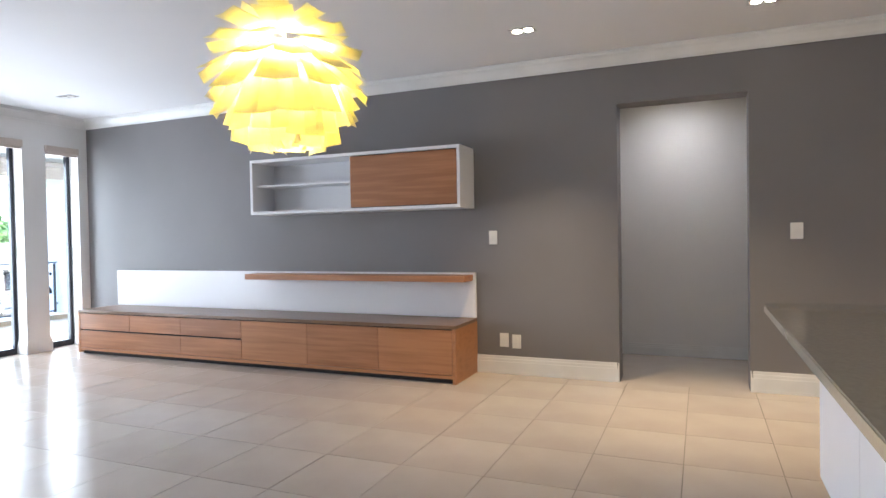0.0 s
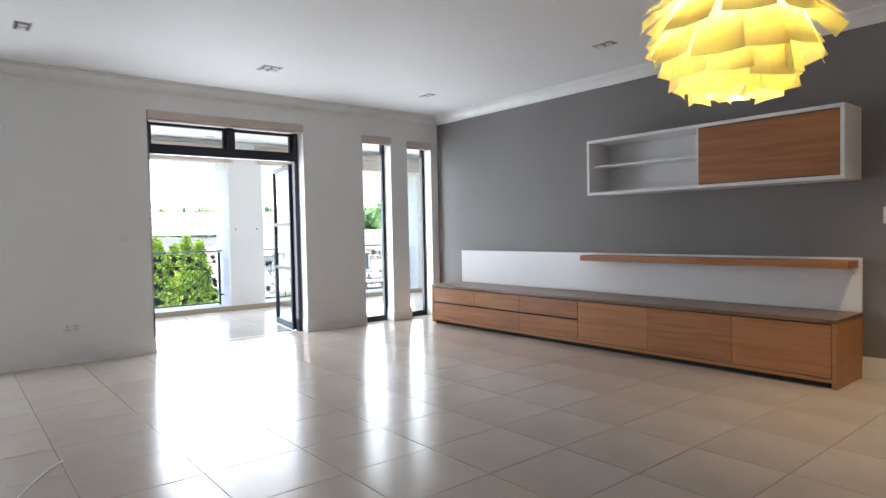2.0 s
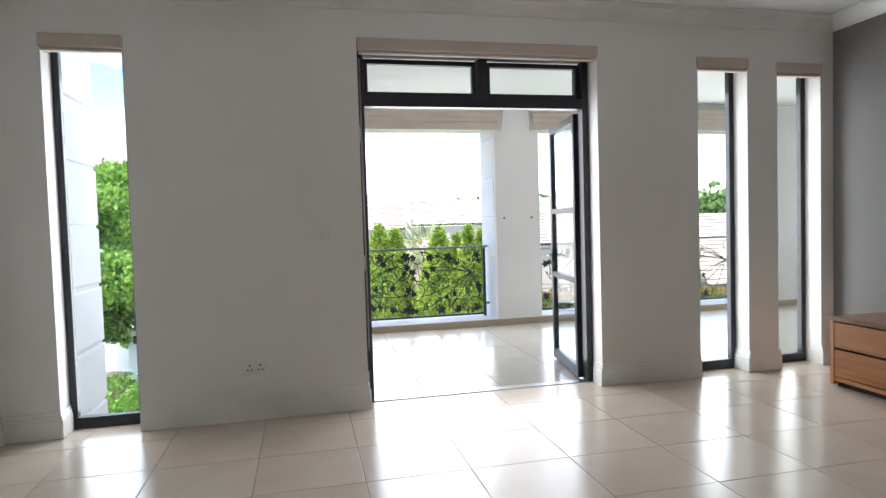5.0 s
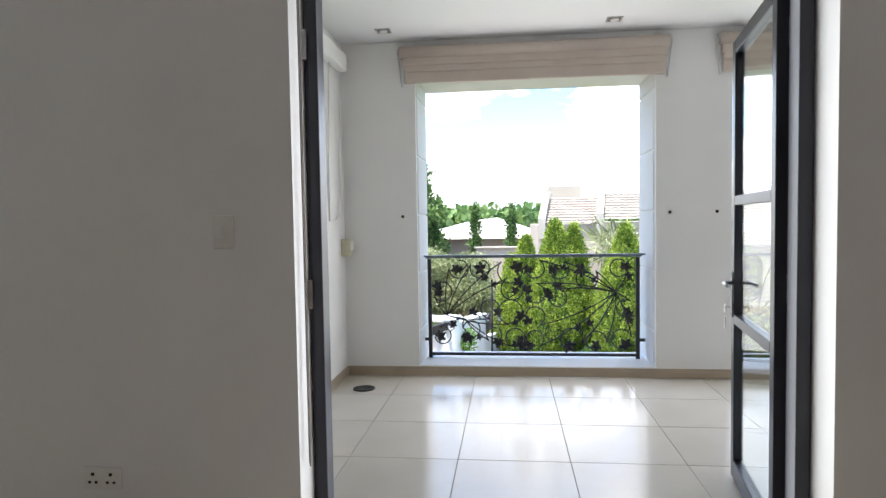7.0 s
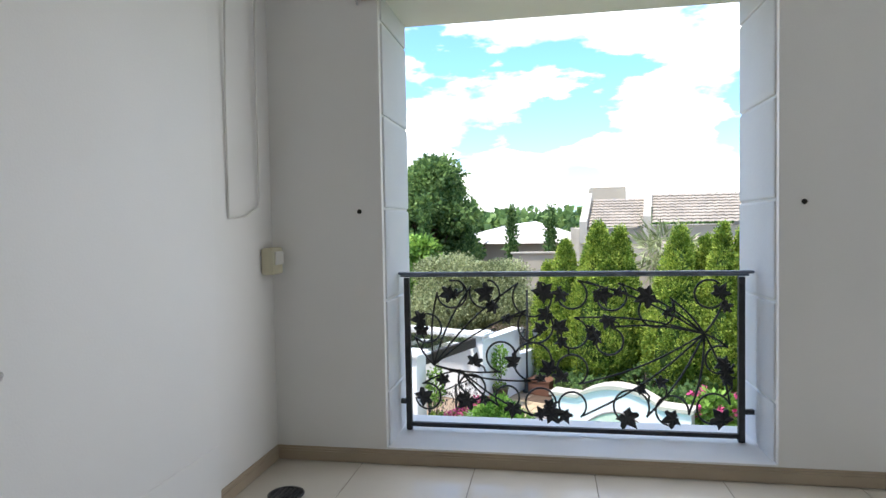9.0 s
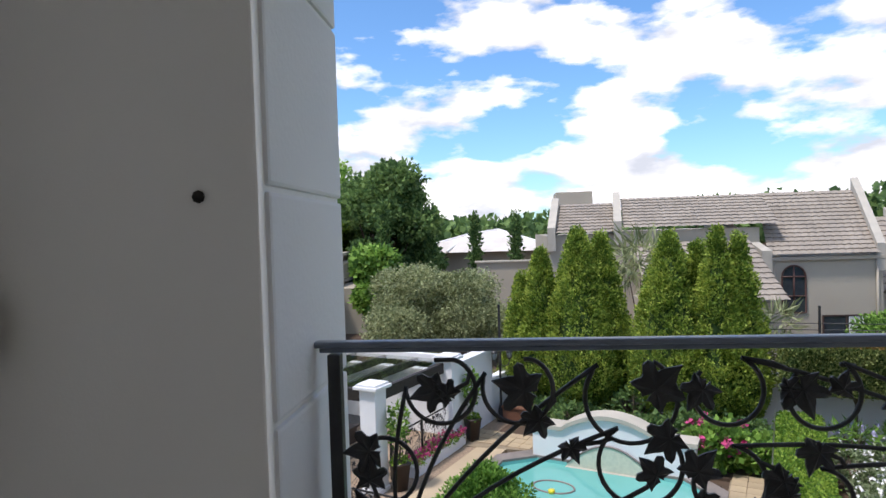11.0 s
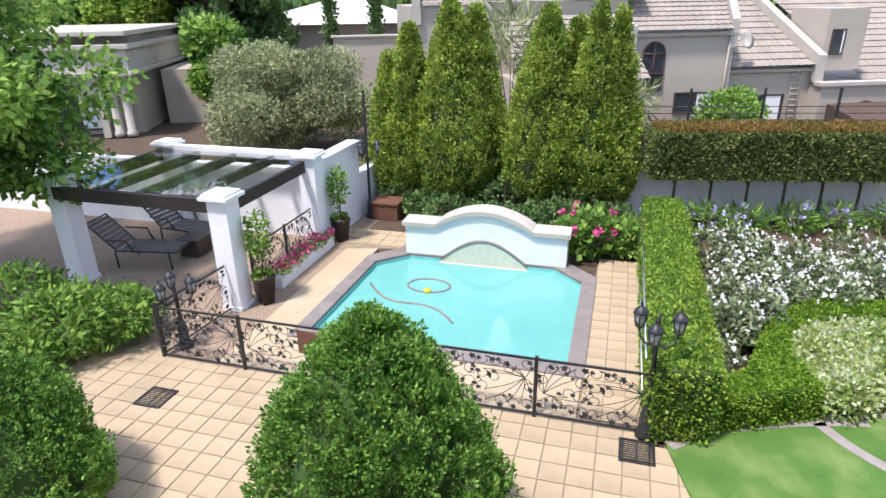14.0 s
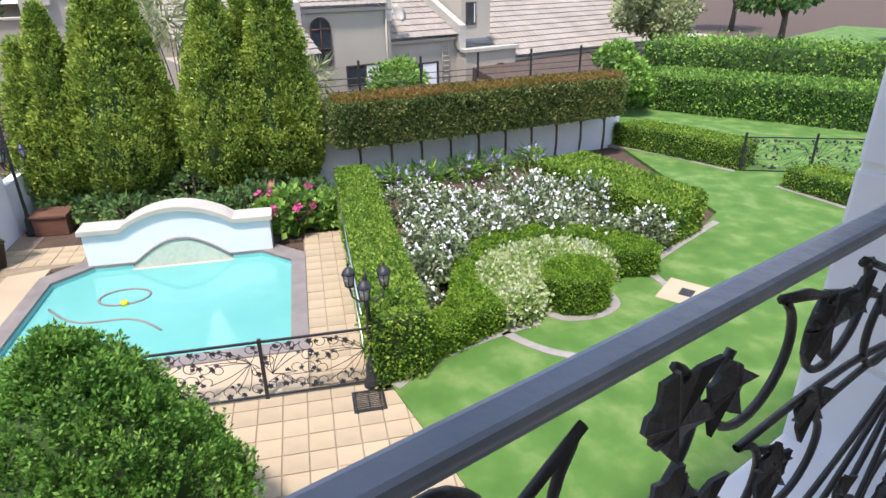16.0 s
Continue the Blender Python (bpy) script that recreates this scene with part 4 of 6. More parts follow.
def pendant():
    """Hanging lamp of many thin curved petals round a lit globe."""
    cx, cy, cz, R = -0.765, 1.56, 1.752, 0.198
    p = thing("pendant_lamp", "lit hanging lamp of yellow-glowing white plastic petals", "lamp", pose(cx, cy, cz))
    m = bpy.data.materials.new("translucent_petal")
    m.use_nodes = True
    nt = m.node_tree
    pb = nt.nodes["Principled BSDF"]
    pb.inputs["Base Color"].default_value = (0.90, 0.86, 0.62, 1)
    pb.inputs["Roughness"].default_value = 0.5
    tr = nt.nodes.new("ShaderNodeBsdfTranslucent")
    tr.inputs["Color"].default_value = (0.98, 0.93, 0.66, 1)
    mx = nt.nodes.new("ShaderNodeMixShader")
    mx.inputs[0].default_value = 0.5
    nt.links.new(pb.outputs[0], mx.inputs[1])
    nt.links.new(tr.outputs[0], mx.inputs[2])
    nt.links.new(mx.outputs[0], nt.nodes["Material Output"].inputs["Surface"])
    rows = [(76, 5, .11), (56, 8, .125), (38, 10, .13), (20, 11, .135), (4, 12, .135), (-13, 11, .135), (-30, 11, .13), (-47, 9, .12), (-65, 6, .10)]
    for k, (lat, n, base) in enumerate(rows):
        la = radians(lat)
        for i in range(n):
            lo = 2 * math.pi * (i + 0.5 * (k % 2)) / n + 0.1 * math.sin(7 * i + 3 * k)
            rad = Vector((math.cos(la) * math.cos(lo), math.cos(la) * math.sin(lo), math.sin(la)))
            tan = Vector((-math.sin(lo), math.cos(lo), 0))
            dn = rad.cross(tan)
            if dn.z > 0:
                dn = -dn
            tilt = 0.66 + 0.12 * math.sin(5 * i + 2 * k)
            size = base * (1 + 0.10 * math.sin(11 * i + 4 * k))
            ax = (dn * math.cos(tilt) + rad * math.sin(tilt)).normalized()
            nr = tan.cross(ax).normalized()
            V = []
            rows_n = 5
            for a in range(rows_n):
                f = a / (rows_n - 1)
                half = size * (0.27 + 0.12 * f)
                lift = 0.006 * f
                for b in (-1, 0, 1):
                    V.append(rad * (R * 0.74) + ax * (size * 1.0 * (f - 0.30)) + tan * (half * b) + nr * (lift - 0.006 * abs(b)) + rad * lift)
            F = [(a * 3 + b, a * 3 + b + 1, a * 3 + b + 4, a * 3 + b + 3) for a in range(rows_n - 1) for b in (0, 1)]
            me = mesh_of("petal", V, F, m)
            o = part("petal", me, p)
            so = o.modifiers.new("thickness", 'SOLIDIFY')
            so.thickness = 0.0012
    part("bulb", lathe("bulb", [(0.004, -0.06), (0.035, -0.05), (0.05, -0.015), (0.045, 0.02), (0.02, 0.055), (0.015, 0.08)], emit_mat("bulb_glow", (1.0, 0.80, 0.42), 5), 14), p)
    part("cord", tubes("cord", [[(0, 0, 0.08), (0, 0, 0.6), (0, 0, CH - cz)]], 0.004, M["plastic"], 6), p)
    part("ceiling_rose", lathe("ceiling_rose", [(0.05, CH - cz - 0.03), (0.05, CH - cz - 0.004), (0.02, CH - cz - 0.001)], M["plastic"], 16), p)
    li = bpy.data.lights.new("lamp_bulb", 'POINT')
    li.energy, li.color, li.shadow_soft_size = 9, (1.0, 0.86, 0.55), 0.06
    o = new("lamp_bulb", li)
    o.matrix_basis = pose(cx, cy, cz)


pendant()


def downlight(x, y, z, n, lit, turn=0):
    """Square recessed fitting with n spots in it."""
    d = thing("downlight", "square recessed twin spotlight in white ceiling" if n < 4 else "square recessed four-spot fitting in white ceiling", "downlight", pose(x, y, z, 0, 0, turn), "recessed ceiling lights")
    nx, ny = (2, 1) if n == 2 else (2, 2) if n == 4 else (1, 1)
    w, h = 0.045 * nx + 0.012, 0.045 * ny + 0.012
    part("frame", boxes_mesh("frame", [(-w, -h, -0.006, w, -h + 0.012, 0), (-w, h - 0.012, -0.006, w, h, 0), (-w, -h, -0.006, -w + 0.012, h, 0), (w - 0.012, -h, -0.006, w, h, 0)], M["steel"], 0.001), d)
    part("back", boxes_mesh("back", [(-w + 0.012, -h + 0.012, -0.002, w - 0.012, h - 0.012, -0.0005)], M["coping"]), d)
    for i in range(nx):
        for j in range(ny):
            o = part("spot", lathe("spot", [(0.034, -0.004), (0.03, -0.012), (0.024, -0.009), (0.0, -0.008)], SPOT_ON if lit else M["plastic"], 14), d, pose((i - (nx - 1) / 2) * 0.088, (j - (ny - 1) / 2) * 0.088, 0))
    if lit:
        li = bpy.data.lights.new("spot_bulb", 'SPOT')
        li.energy, li.color, li.spot_size, li.spot_blend, li.shadow_soft_size = 4.5 if y > 6 else 25, (1.0, 0.95, 0.9) if y > 6 else (1.0, 0.74, 0.42), radians(150 if y > 6 else 62 if x == 0.71 else 85), 1.0, 0.03
        o = new("spot_bulb", li)
        o.matrix_basis = pose(x, y, z - 0.02)
    return d


SPOT_ON = emit_mat("spot_glow", (1.0, 0.85, 0.6), 6)
# the lit ones at x 2.6 and in the passage are unseen, added for brightness
for x, y, n, lit in ((-0.95, 4.76, 2, True), (0.71, 4.88, 2, True), (-3.41, 4.72, 2, False), (-5.95, 4.67, 2, False), (-5.77, 0.58, 2, False), (-5.86, 2.62, 4, False), (2.6, 4.8, 2, True), (2.6, 1.2, 2, True), (0.1, 6.45, 2, True)):
    downlight(x, y, CH, n, lit)
for x, y in ((-9.66, 1.56), (-9.65, 3.30), (-8.2, 5.2)):
    downlight(x, y, BC, 1, False)


def wall_plate(m, w, h, buttons, label, category, group):
    p = thing("wall_switch" if category == "switch" else "wall_socket", label, category, m, group)
    part("plate", boxes_mesh("plate", [(-w / 2, -0.009, -h / 2, w / 2, 0, h / 2)], M["plastic"], 0.003), p)
    for bx, bz, bw, bh, dark in buttons:
        part("pin_hole" if dark else "rocker", boxes_mesh("rocker", [(bx - bw / 2, -0.0125, bz - bh / 2, bx + bw / 2, -0.008, bz + bh / 2)], M["black"] if dark else M["plastic"], 0.0012), p)
    return p


sw = [(-0.016, 0, 0.024, 0.045, 0), (0.016, 0, 0.024, 0.045, 0)]
wall_plate(pose(-1.515, YG, 1.29), 0.08, 0.13, sw, "white plastic light switch on grey wall", "switch", "wall switches")
wall_plate(pose(1.0, YG, 1.305), 0.09, 0.13, sw, "white plastic light switch on grey wall", "switch", "wall switches")
so = [(-0.0, 0.02, 0.034, 0.03, 0), (0.0, -0.022, 0.03, 0.03, 0)]
wall_plate(pose(-1.42, YG, 0.32), 0.085, 0.13, so, "white plastic socket plate on grey wall", "socket", "wall sockets")
wall_plate(pose(-1.30, YG, 0.31), 0.085, 0.13, so, "white plastic socket plate on grey wall", "socket", "wall sockets")
holes = [(-0.035, 0.016, 0.011, 0.011, 1), (0.035, 0.016, 0.011, 0.011, 1), (-0.048, -0.014, 0.009, 0.009, 1), (-0.022, -0.014, 0.009, 0.009, 1), (0.022, -0.014, 0.009, 0.009, 1), (0.048, -0.014, 0.009, 0.009, 1)]
wall_plate(pose(XW, 1.0, 0.355, 0, 0, 90), 0.15, 0.085, holes, "white double socket low on white wall", "socket", "wall sockets")
wall_plate(pose(XW, 1.50, 1.26, 0, 0, 90), 0.075, 0.12, sw[:1], "white plastic light switch on white wall", "switch", "wall switches")
wall_plate(pose(-4.85, YL, 0.33, 0, 0, 180), 0.085, 0.13, so, "white plastic socket plate on white wall", "socket", "wall sockets")
tagged(new("loose_cable", tubes("loose_cable", [[(-3.15 - 0.75 * f + 0.12 * math.sin(5 * f), -0.1 + 0.62 * f, 0.006) for f in np.linspace(0, 1, 22)]], 0.0035, M["plastic"], 6)), "thin white loose cable lying on tiled floor", "cable")
tagged(new("loose_cable", tubes("loose_cable", [[(-6.6 + 0.9 * f, YL + 0.05 + 0.28 * math.sin(2.6 * f), 0.006) for f in np.linspace(0, 1, 18)]], 0.003, M["plastic"], 6)), "thin white loose cable lying on tiled floor", "cable")


# ---- garden: ground, lawn, paving ----
gr = structure("ground", boxes_mesh("ground", [(-900, -900, -2.0, 900, 1.05, -0.06), (-900, 4.43, -2.0, 900, 9.7, -0.06), (-900, 9.7, -2.0, -2.5, 900, -0.06), (8.2, 9.7, -2.0, 900, 900, -0.06), (-2.5, 9.7, -2.4, 8.2, 900, -1.3), (-900, 1.05, -2.0, -4.88, 4.43, -0.06), (-0.87, 1.05, -2.0, 900, 4.43, -0.06)], M["earth"]), "bare earth and distant ground", "ground")
gr.matrix_basis = GM
WX = -0.06


def gthing(name, label, category, a, b, h=0.0, turn=0.0, group="", kind="", me=None):
    return thing(name, label, category, GM @ pose(a, b, h, 0, 0, turn), group, kind, me)


def gslab(name, outline, z0, z1, material, label, category):
    o = structure(name, prism(name, outline, z0, z1, material), label, category)
    o.matrix_basis = GM
    return o


# pool shell: floor, walls, water
PA0, PA1, PB0, PB1 = -4.78, -0.97, 1.15, 4.33
CHF = 0.52
pool_out = [(PA0, PB0), (PA1, PB0), (PA1, PB1 - CHF), (PA1 - CHF, PB1), (PA0 + CHF, PB1), (PA0, PB1 - CHF)]


def grow(o, d):
    ca, cb = (PA0 + PA1) / 2, (PB0 + PB1) / 2
    return [(a + d * (1 if a > ca else -1), b + d * (1 if b > cb else -1)) for a, b in o]


def ring_mesh(name, inner, outer, z0, z1, material):
    V, F, n = [], [], len(inner)
    for pts, z in ((inner, z0), (inner, z1), (outer, z1), (outer, z0)):
        V += [(a, b, z) for a, b in pts]
    for k in range(4):
        for i in range(n):
            j = (i + 1) % n
            F.append((k * n + i, k * n + j, ((k + 1) % 4) * n + j, ((k + 1) % 4) * n + i))
    return mesh_of(name, V, F, material)


pool = gthing("swimming_pool", "turquoise plastered swimming pool with dark stone coping", "swimming pool", 0, 0)
part("basin", prism("basin", grow(pool_out, 0.1), -1.45, -1.30, M["poolp"]), pool)
part("wall", ring_mesh("wall", pool_out, grow(pool_out, 0.1), -1.30, -0.02, M["poolp"]), pool)
part("coping", ring_mesh("coping", pool_out, grow(pool_out, 0.24), -0.03, 0.025, M["coping"]), pool, label="dark slate coping")


def water_mat():
    m = mat("pool_water", (0.12, 0.37, 0.335), (0.15, 0.41, 0.37), 0.06, 0.7, 0.12, 3.0)
    nt = m.node_tree
    p = nt.nodes["Principled BSDF"]
    p.inputs["Specular IOR Level"].default_value = 0.35
    return m


part("water", prism("water", pool_out, -0.20, -0.09, water_mat()), pool, label="clear turquoise water")
hz = -0.086
part("hose", tubes("hose", [[(-4.6 + 0.9 * f, 3.1 - 0.55 * f - 0.2 * math.sin(3 * f), hz) for f in np.linspace(0, 2.0, 14)], [(-3.55 + 0.38 * math.cos(t), 3.25 + 0.27 * math.sin(t), hz) for t in np.linspace(0, 6.2, 20)]], 0.02, M["coping"], 6), pool, label="floating cleaner hose")
part("float", lathe("float", [(0.0, -0.1), (0.06, -0.09), (0.06, -0.03), (0.0, -0.02)], mat("yellow_plastic", (0.75, 0.62, 0.03), None, 0.4, 5), 10), pool, pose(-3.5, 3.0, 0.0), "yellow plastic float")


def fountain():
    """Low white wall with an arched middle, a spill ledge and a coping."""
    f = gthing("pool_fountain_wall", "white plastered pool feature wall with curved stone coping", "garden wall", -2.82, PB1 + 0.02)
    N = 18
    rise = [(-0.9 + 1.8 * k / N, 0.61 + 0.30 * math.sin(math.pi * k / N) ** 0.8) for k in range(N + 1)]
    prof = [(-1.53, -0.5), (1.53, -0.5), (1.53, 0.60), (0.9, 0.60)] + [(x, z) for x, z in reversed(rise)] + [(-0.9, 0.60), (-1.53, 0.60)]
    prof = [p for i, p in enumerate(prof) if i == 0 or math.hypot(p[0] - prof[i - 1][0], p[1] - prof[i - 1][1]) > 1e-3]
    me = prism("wall", prof, 0, 0.34, M["stucco"])
    part("wall", me, f, pose(0, 0.34, 0, 90, 0, 0))
    line = [(-1.58, 0.63), (-0.92, 0.63)] + [(x, z + 0.03) for x, z in rise[1:-1]] + [(0.92, 0.63), (1.58, 0.63)]
    V, F = [], []
    for x, z in line:
        V += [(x, -0.06, z - 0.035), (x, 0.40, z - 0.035), (x, 0.40, z + 0.045), (x, -0.06, z + 0.045)]
    for i in range(len(line) - 1):
        for k in range(4):
            F.append((i * 4 + k, i * 4 + (k + 1) % 4, i * 4 + 4 + (k + 1) % 4, i * 4 + 4 + k))
    F += [(0, 1, 2, 3), tuple(range(len(V) - 4, len(V)))]
    part("coping", mesh_of("coping", V, F, M["cap"]), f, label="beige stone coping")
    arc = [(-0.82 + 1.64 * k / N, -0.02 + 0.42 * math.sin(math.pi * k / N)) for k in range(N + 1)]
    part("niche", prism("niche", [(-0.82, -0.12), (0.82, -0.12)] + list(reversed(arc)), 0, 0.02, M["spill"]), f, pose(0, -0.004, 0, 90, 0, 0), "pale tiled arched spillway")
    part("niche_edge", tubes("niche_edge", [[(x, -0.026, z) for x, z in arc]], 0.022, M["coping"], 6), f)
    part("ledge", boxes_mesh("ledge", [(-0.84, -0.09, -0.13, 0.84, 0.0, -0.085)], M["cap"], 0.008), f)


fountain()

# paving round the pool and before the fence
deckb = gslab("pavement_pool", [(-5.6, 0.0), (PA0 - 0.2, 0.0), (PA0 - 0.2, 5.2), (-5.6, 5.2)], -0.06, 0.004, M["deck"], "sand-coloured concrete strip beside pool", "pavement")
gslab("pavement_fence", [(PA0 - 0.19, 0.0), (-0.76, 0.0), (-0.76, PB0 - 0.2), (PA0 - 0.19, PB0 - 0.2)], -0.06, 0.003, M["deck"], "sand-coloured concrete strip before pool", "pavement")
gslab("pavement_gravel", [(-16.5, -0.2), (-5.6, -0.2), (-5.6, 6.6), (-16.5, 6.6)], -0.062, -0.004, M["gravel"], "brown gravel under pergola", "gravel")
gslab("garden_bed_back", [(-6.2, 4.7), (0.1, 4.7), (0.1, 9.0), (-6.2, 9.0)], -0.059, -0.006, M["earth"], "dark planted bed along boundary", "garden bed")


def ground_poly(name, pts, z, material, label, category):
    return structure(name, prism(name, [(x + WX - 0.25, y) for x, y in pts], GZ - 0.058, GZ + z, material), label, category)


ground_poly("lawn", [(-10.0, 4.2), (-13.21, 4.84), (-14.94, 5.08), (-15.1, 6.0), (-15.07, 6.87), (-15.0, 8.2), (-15.2, 10.35), (-15.5, 12.1), (-15.9, 13.4), (-20.6, 16.0), (-20.6, 45), (-4, 45), (-4, 4.2)], 0.022, M["grass"], "mown green lawn", "lawn")
ground_poly("lawn_far", [(-20.55, 16.0), (-25.0, 21.0), (-30, 34.0), (-34, 60), (-20.55, 60)], -0.01, M["grass"], "mown green lawn behind the fence", "lawn")
gslab("lawn_side", [(-16.5, -14), (-8.6, -14), (-7.6, -3.5), (-7.8, -0.21), (-16.5, -0.21)], -0.061, -0.002, M["grass"], "green lawn beside the terrace", "lawn")


def kerb_line(name, pts, w=0.07, h=0.03):
    """A low concrete edging along a line on the ground."""
    V, F = [], []
    P = [Vector((x + WX - 0.25, y, 0)) for x, y in pts]
    for i, p in enumerate(P):
        t = (P[min(i + 1, len(P) - 1)] - P[max(i - 1, 0)]).normalized()
        n = Vector((-t.y, t.x, 0)) * w
        for o, z in ((-1, -0.04), (-1, h), (1, h), (1, -0.04)):
            V.append((p.x + n.x * o, p.y + n.y * o, GZ + z))
        if i:
            for k in range(4):
                F.append((i * 4 - 4 + k, i * 4 - 4 + (k + 1) % 4, i * 4 + (k + 1) % 4, i * 4 + k))
    return structure(name, mesh_of(name, V, F, M["kerb"]), "weathered concrete lawn edging", "kerb")


def smooth_line(pts, n=6):
    out = []
    for i in range(len(pts) - 1):
        p0, p1, p2, p3 = [Vector((*pts[min(max(i + k, 0), len(pts) - 1)], 0)) for k in (-1, 0, 1, 2)]
        for j in range(n):
            t = j / n
            v = 0.5 * (2 * p1 + (p2 - p0) * t + (2 * p0 - 5 * p1 + 4 * p2 - p3) * t * t + (3 * p1 - p0 - 3 * p2 + p3) * t ** 3)
            out.append((v.x, v.y))
    return out + [pts[-1]]


kerb_line("kerb_bed", smooth_line([(-14.9, 5.1), (-15.05, 5.6), (-15.09, 6.2), (-15.05, 6.9), (-14.95, 7.5)]))
kerb_line("kerb_curve", smooth_line([(-15.03, 6.94), (-14.6, 7.02), (-14.2, 7.2), (-13.81, 7.56), (-13.56, 8.2), (-13.6, 8.8), (-13.85, 9.4), (-14.4, 9.8), (-15.15, 10.1)]))
kerb_line("kerb_topiary", smooth_line([(-15.1, 7.78), (-14.78, 7.9), (-14.57, 8.35), (-14.66, 8.8), (-15.05, 9.0)]))
kerb_line("kerb_hedge", smooth_line([(-15.2, 10.3), (-15.35, 11.2), (-15.5, 12.2), (-15.6, 12.9)]))
kerb_line("kerb_far", smooth_line([(-20.7, 15.75), (-19.0, 16.1), (-17.2, 16.2)]))
kerb_line("kerb_far_b", smooth_line([(-16.0, 15.9), (-15.2, 15.8), (-14.0, 15.6)]))
mh = thing("manhole_slab", "pale concrete slab with small grating in the lawn", "manhole", pose(-14.52, 9.9, GZ, 0, 0, 18))
part("slab", boxes_mesh("slab", [(-0.36, -0.38, 0.0, 0.36, 0.38, 0.035)], M["deck"], 0.01), mh)
part("grating", boxes_mesh("grating", [(-0.1, -0.12, 0.036, 0.1, 0.12, 0.042)], M["iron"], 0.003), mh)
for a, b in ((-5.86, -0.85), (-0.08, -0.33)):
    g = gthing("drain_grate", "square cast-iron drain grate in paving", "drain", a, b, 0.002, 0, "drain grates in the paving")
    part("frame", boxes_mesh("frame", [(-0.19, -0.19, -0.03, 0.19, -0.165, 0.012), (-0.19, 0.165, -0.03, 0.19, 0.19, 0.012), (-0.19, -0.165, -0.03, -0.165, 0.165, 0.012), (0.165, -0.165, -0.03, 0.19, 0.165, 0.012)], M["iron"]), g)
    part("bars", boxes_mesh("bars", [(-0.165, y - 0.008, -0.02, 0.165, y + 0.008, 0.008) for y in np.linspace(-0.14, 0.14, 9)] + [(-0.01, -0.165, -0.02, 0.01, 0.165, 0.009)], M["iron"]), g)

# ---- walls, pergola ----
gw = tagged(new("wall_boundary"), "white plastered boundary wall behind planting", "wall", "", "structure")
gw.matrix_basis = GM
part("wall", boxes_mesh("wall", [(-6.5, 8.8, -0.1, 0.3, 9.0, 1.05)], M["stucco"]), gw)
part("wall", boxes_mesh("wall", [(-16.5, 4.75, -0.1, -6.3, 4.95, 1.45)], M["stucco"]), gw)
part("wall", boxes_mesh("wall", [(-6.28, 4.2, -0.1, -6.06, 6.2, 1.70)], M["stucco"], 0.01), gw)
part("wall", boxes_mesh("wall", [(-6.28, 6.2, -0.1, -6.06, 9.0, 1.0)], M["stucco"], 0.01), gw)
part("coping", boxes_mesh("coping", [(-6.32, 4.15, 1.70, -6.02, 6.24, 1.75)], M["stucco"], 0.012), gw)
w2 = tagged(new("wall_boundary_rose_garden"), "grey-white plastered wall behind clipped hedge", "wall", "", "structure")
v0, v1 = Vector((-22.55, 8.3, 0)), Vector((-20.95, 16.0, 0))
dv = (v1 - v0)
w2.matrix_basis = pose(v0.x, v0.y, GZ, 0, 0, math.degrees(math.atan2(dv.y, dv.x)))
part("wall", boxes_mesh("wall", [(-1.2, 0, -0.1, dv.length, 0.2, 1.25)], M["stucco"]), w2)

PIL = ((-6.28, 1.60), (-9.6, 1.82), (-6.22, 4.3), (-9.65, 4.6), (-12.58, 1.98))
for a, b in PIL:
    p = gthing("pergola_pillar", "square white plastered pillar with flat cap", "pillar", a, b, 0, 0, "pergola pillars")
    part("shaft", boxes_mesh("shaft", [(-0.17, -0.17, -0.1, 0.17, 0.17, 1.84)], M["stucco"], 0.012), p)
    part("base", boxes_mesh("base", [(-0.19, -0.19, -0.1, 0.19, 0.19, 0.07)], M["stucco"], 0.01), p)
    part("cap", boxes_mesh("cap", [(-0.25, -0.25, 1.84, 0.25, 0.25, 1.90), (-0.21, -0.21, 1.90, 0.21, 0.21, 1.94)], M["stucco"], 0.012), p)
pg = gthing("pergola", "dark timber pergola beams with clear glass roof", "pergola", 0, 0)
TD = mat("dark_stained_timber", (0.018, 0.013, 0.011), (0.03, 0.022, 0.018), 0.6, 4, 0.3, 30, stretch=(1, 6, 6))
part("beam", boxes_mesh("beam", [(-9.6, 1.62, 1.56, -6.45, 1.72, 1.78)], TD, 0.006), pg)
part("beam", boxes_mesh("beam", [(-12.42, 1.86, 1.56, -9.77, 1.96, 1.78)], TD, 0.006), pg)
part("beam", boxes_mesh("beam", [(-6.34, 1.80, 1.56, -6.24, 4.15, 1.78)], TD, 0.006), pg)
part("beam", boxes_mesh("beam", [(-9.78, 1.9, 1.56, -9.68, 4.45, 1.78)], TD, 0.006), pg)
part("beam", boxes_mesh("beam", [(-9.45, 4.42, 1.72, -6.42, 4.56, 1.88)], M["stucco"], 0.006), pg, label="white back beam")
for k in range(3):
    a = -8.85 + 0.85 * k
    part("rafter", boxes_mesh("rafter", [(a, 1.72, 1.62, a + 0.09, 4.42, 1.78)], TD, 0.005), pg)
sheet = part("roof_sheet", boxes_mesh("roof_sheet", [(-9.68, 1.74, 1.785, -6.34, 4.42, 1.791)], M["glass"]), pg, label="clear glass roof sheet")
sheet.visible_shadow = False


# ---- garden ironwork ----
FW, FH = 1.20, 0.72
fbars, fleaves = vine_meshes(FW, FH, 0.0042, 0.044)


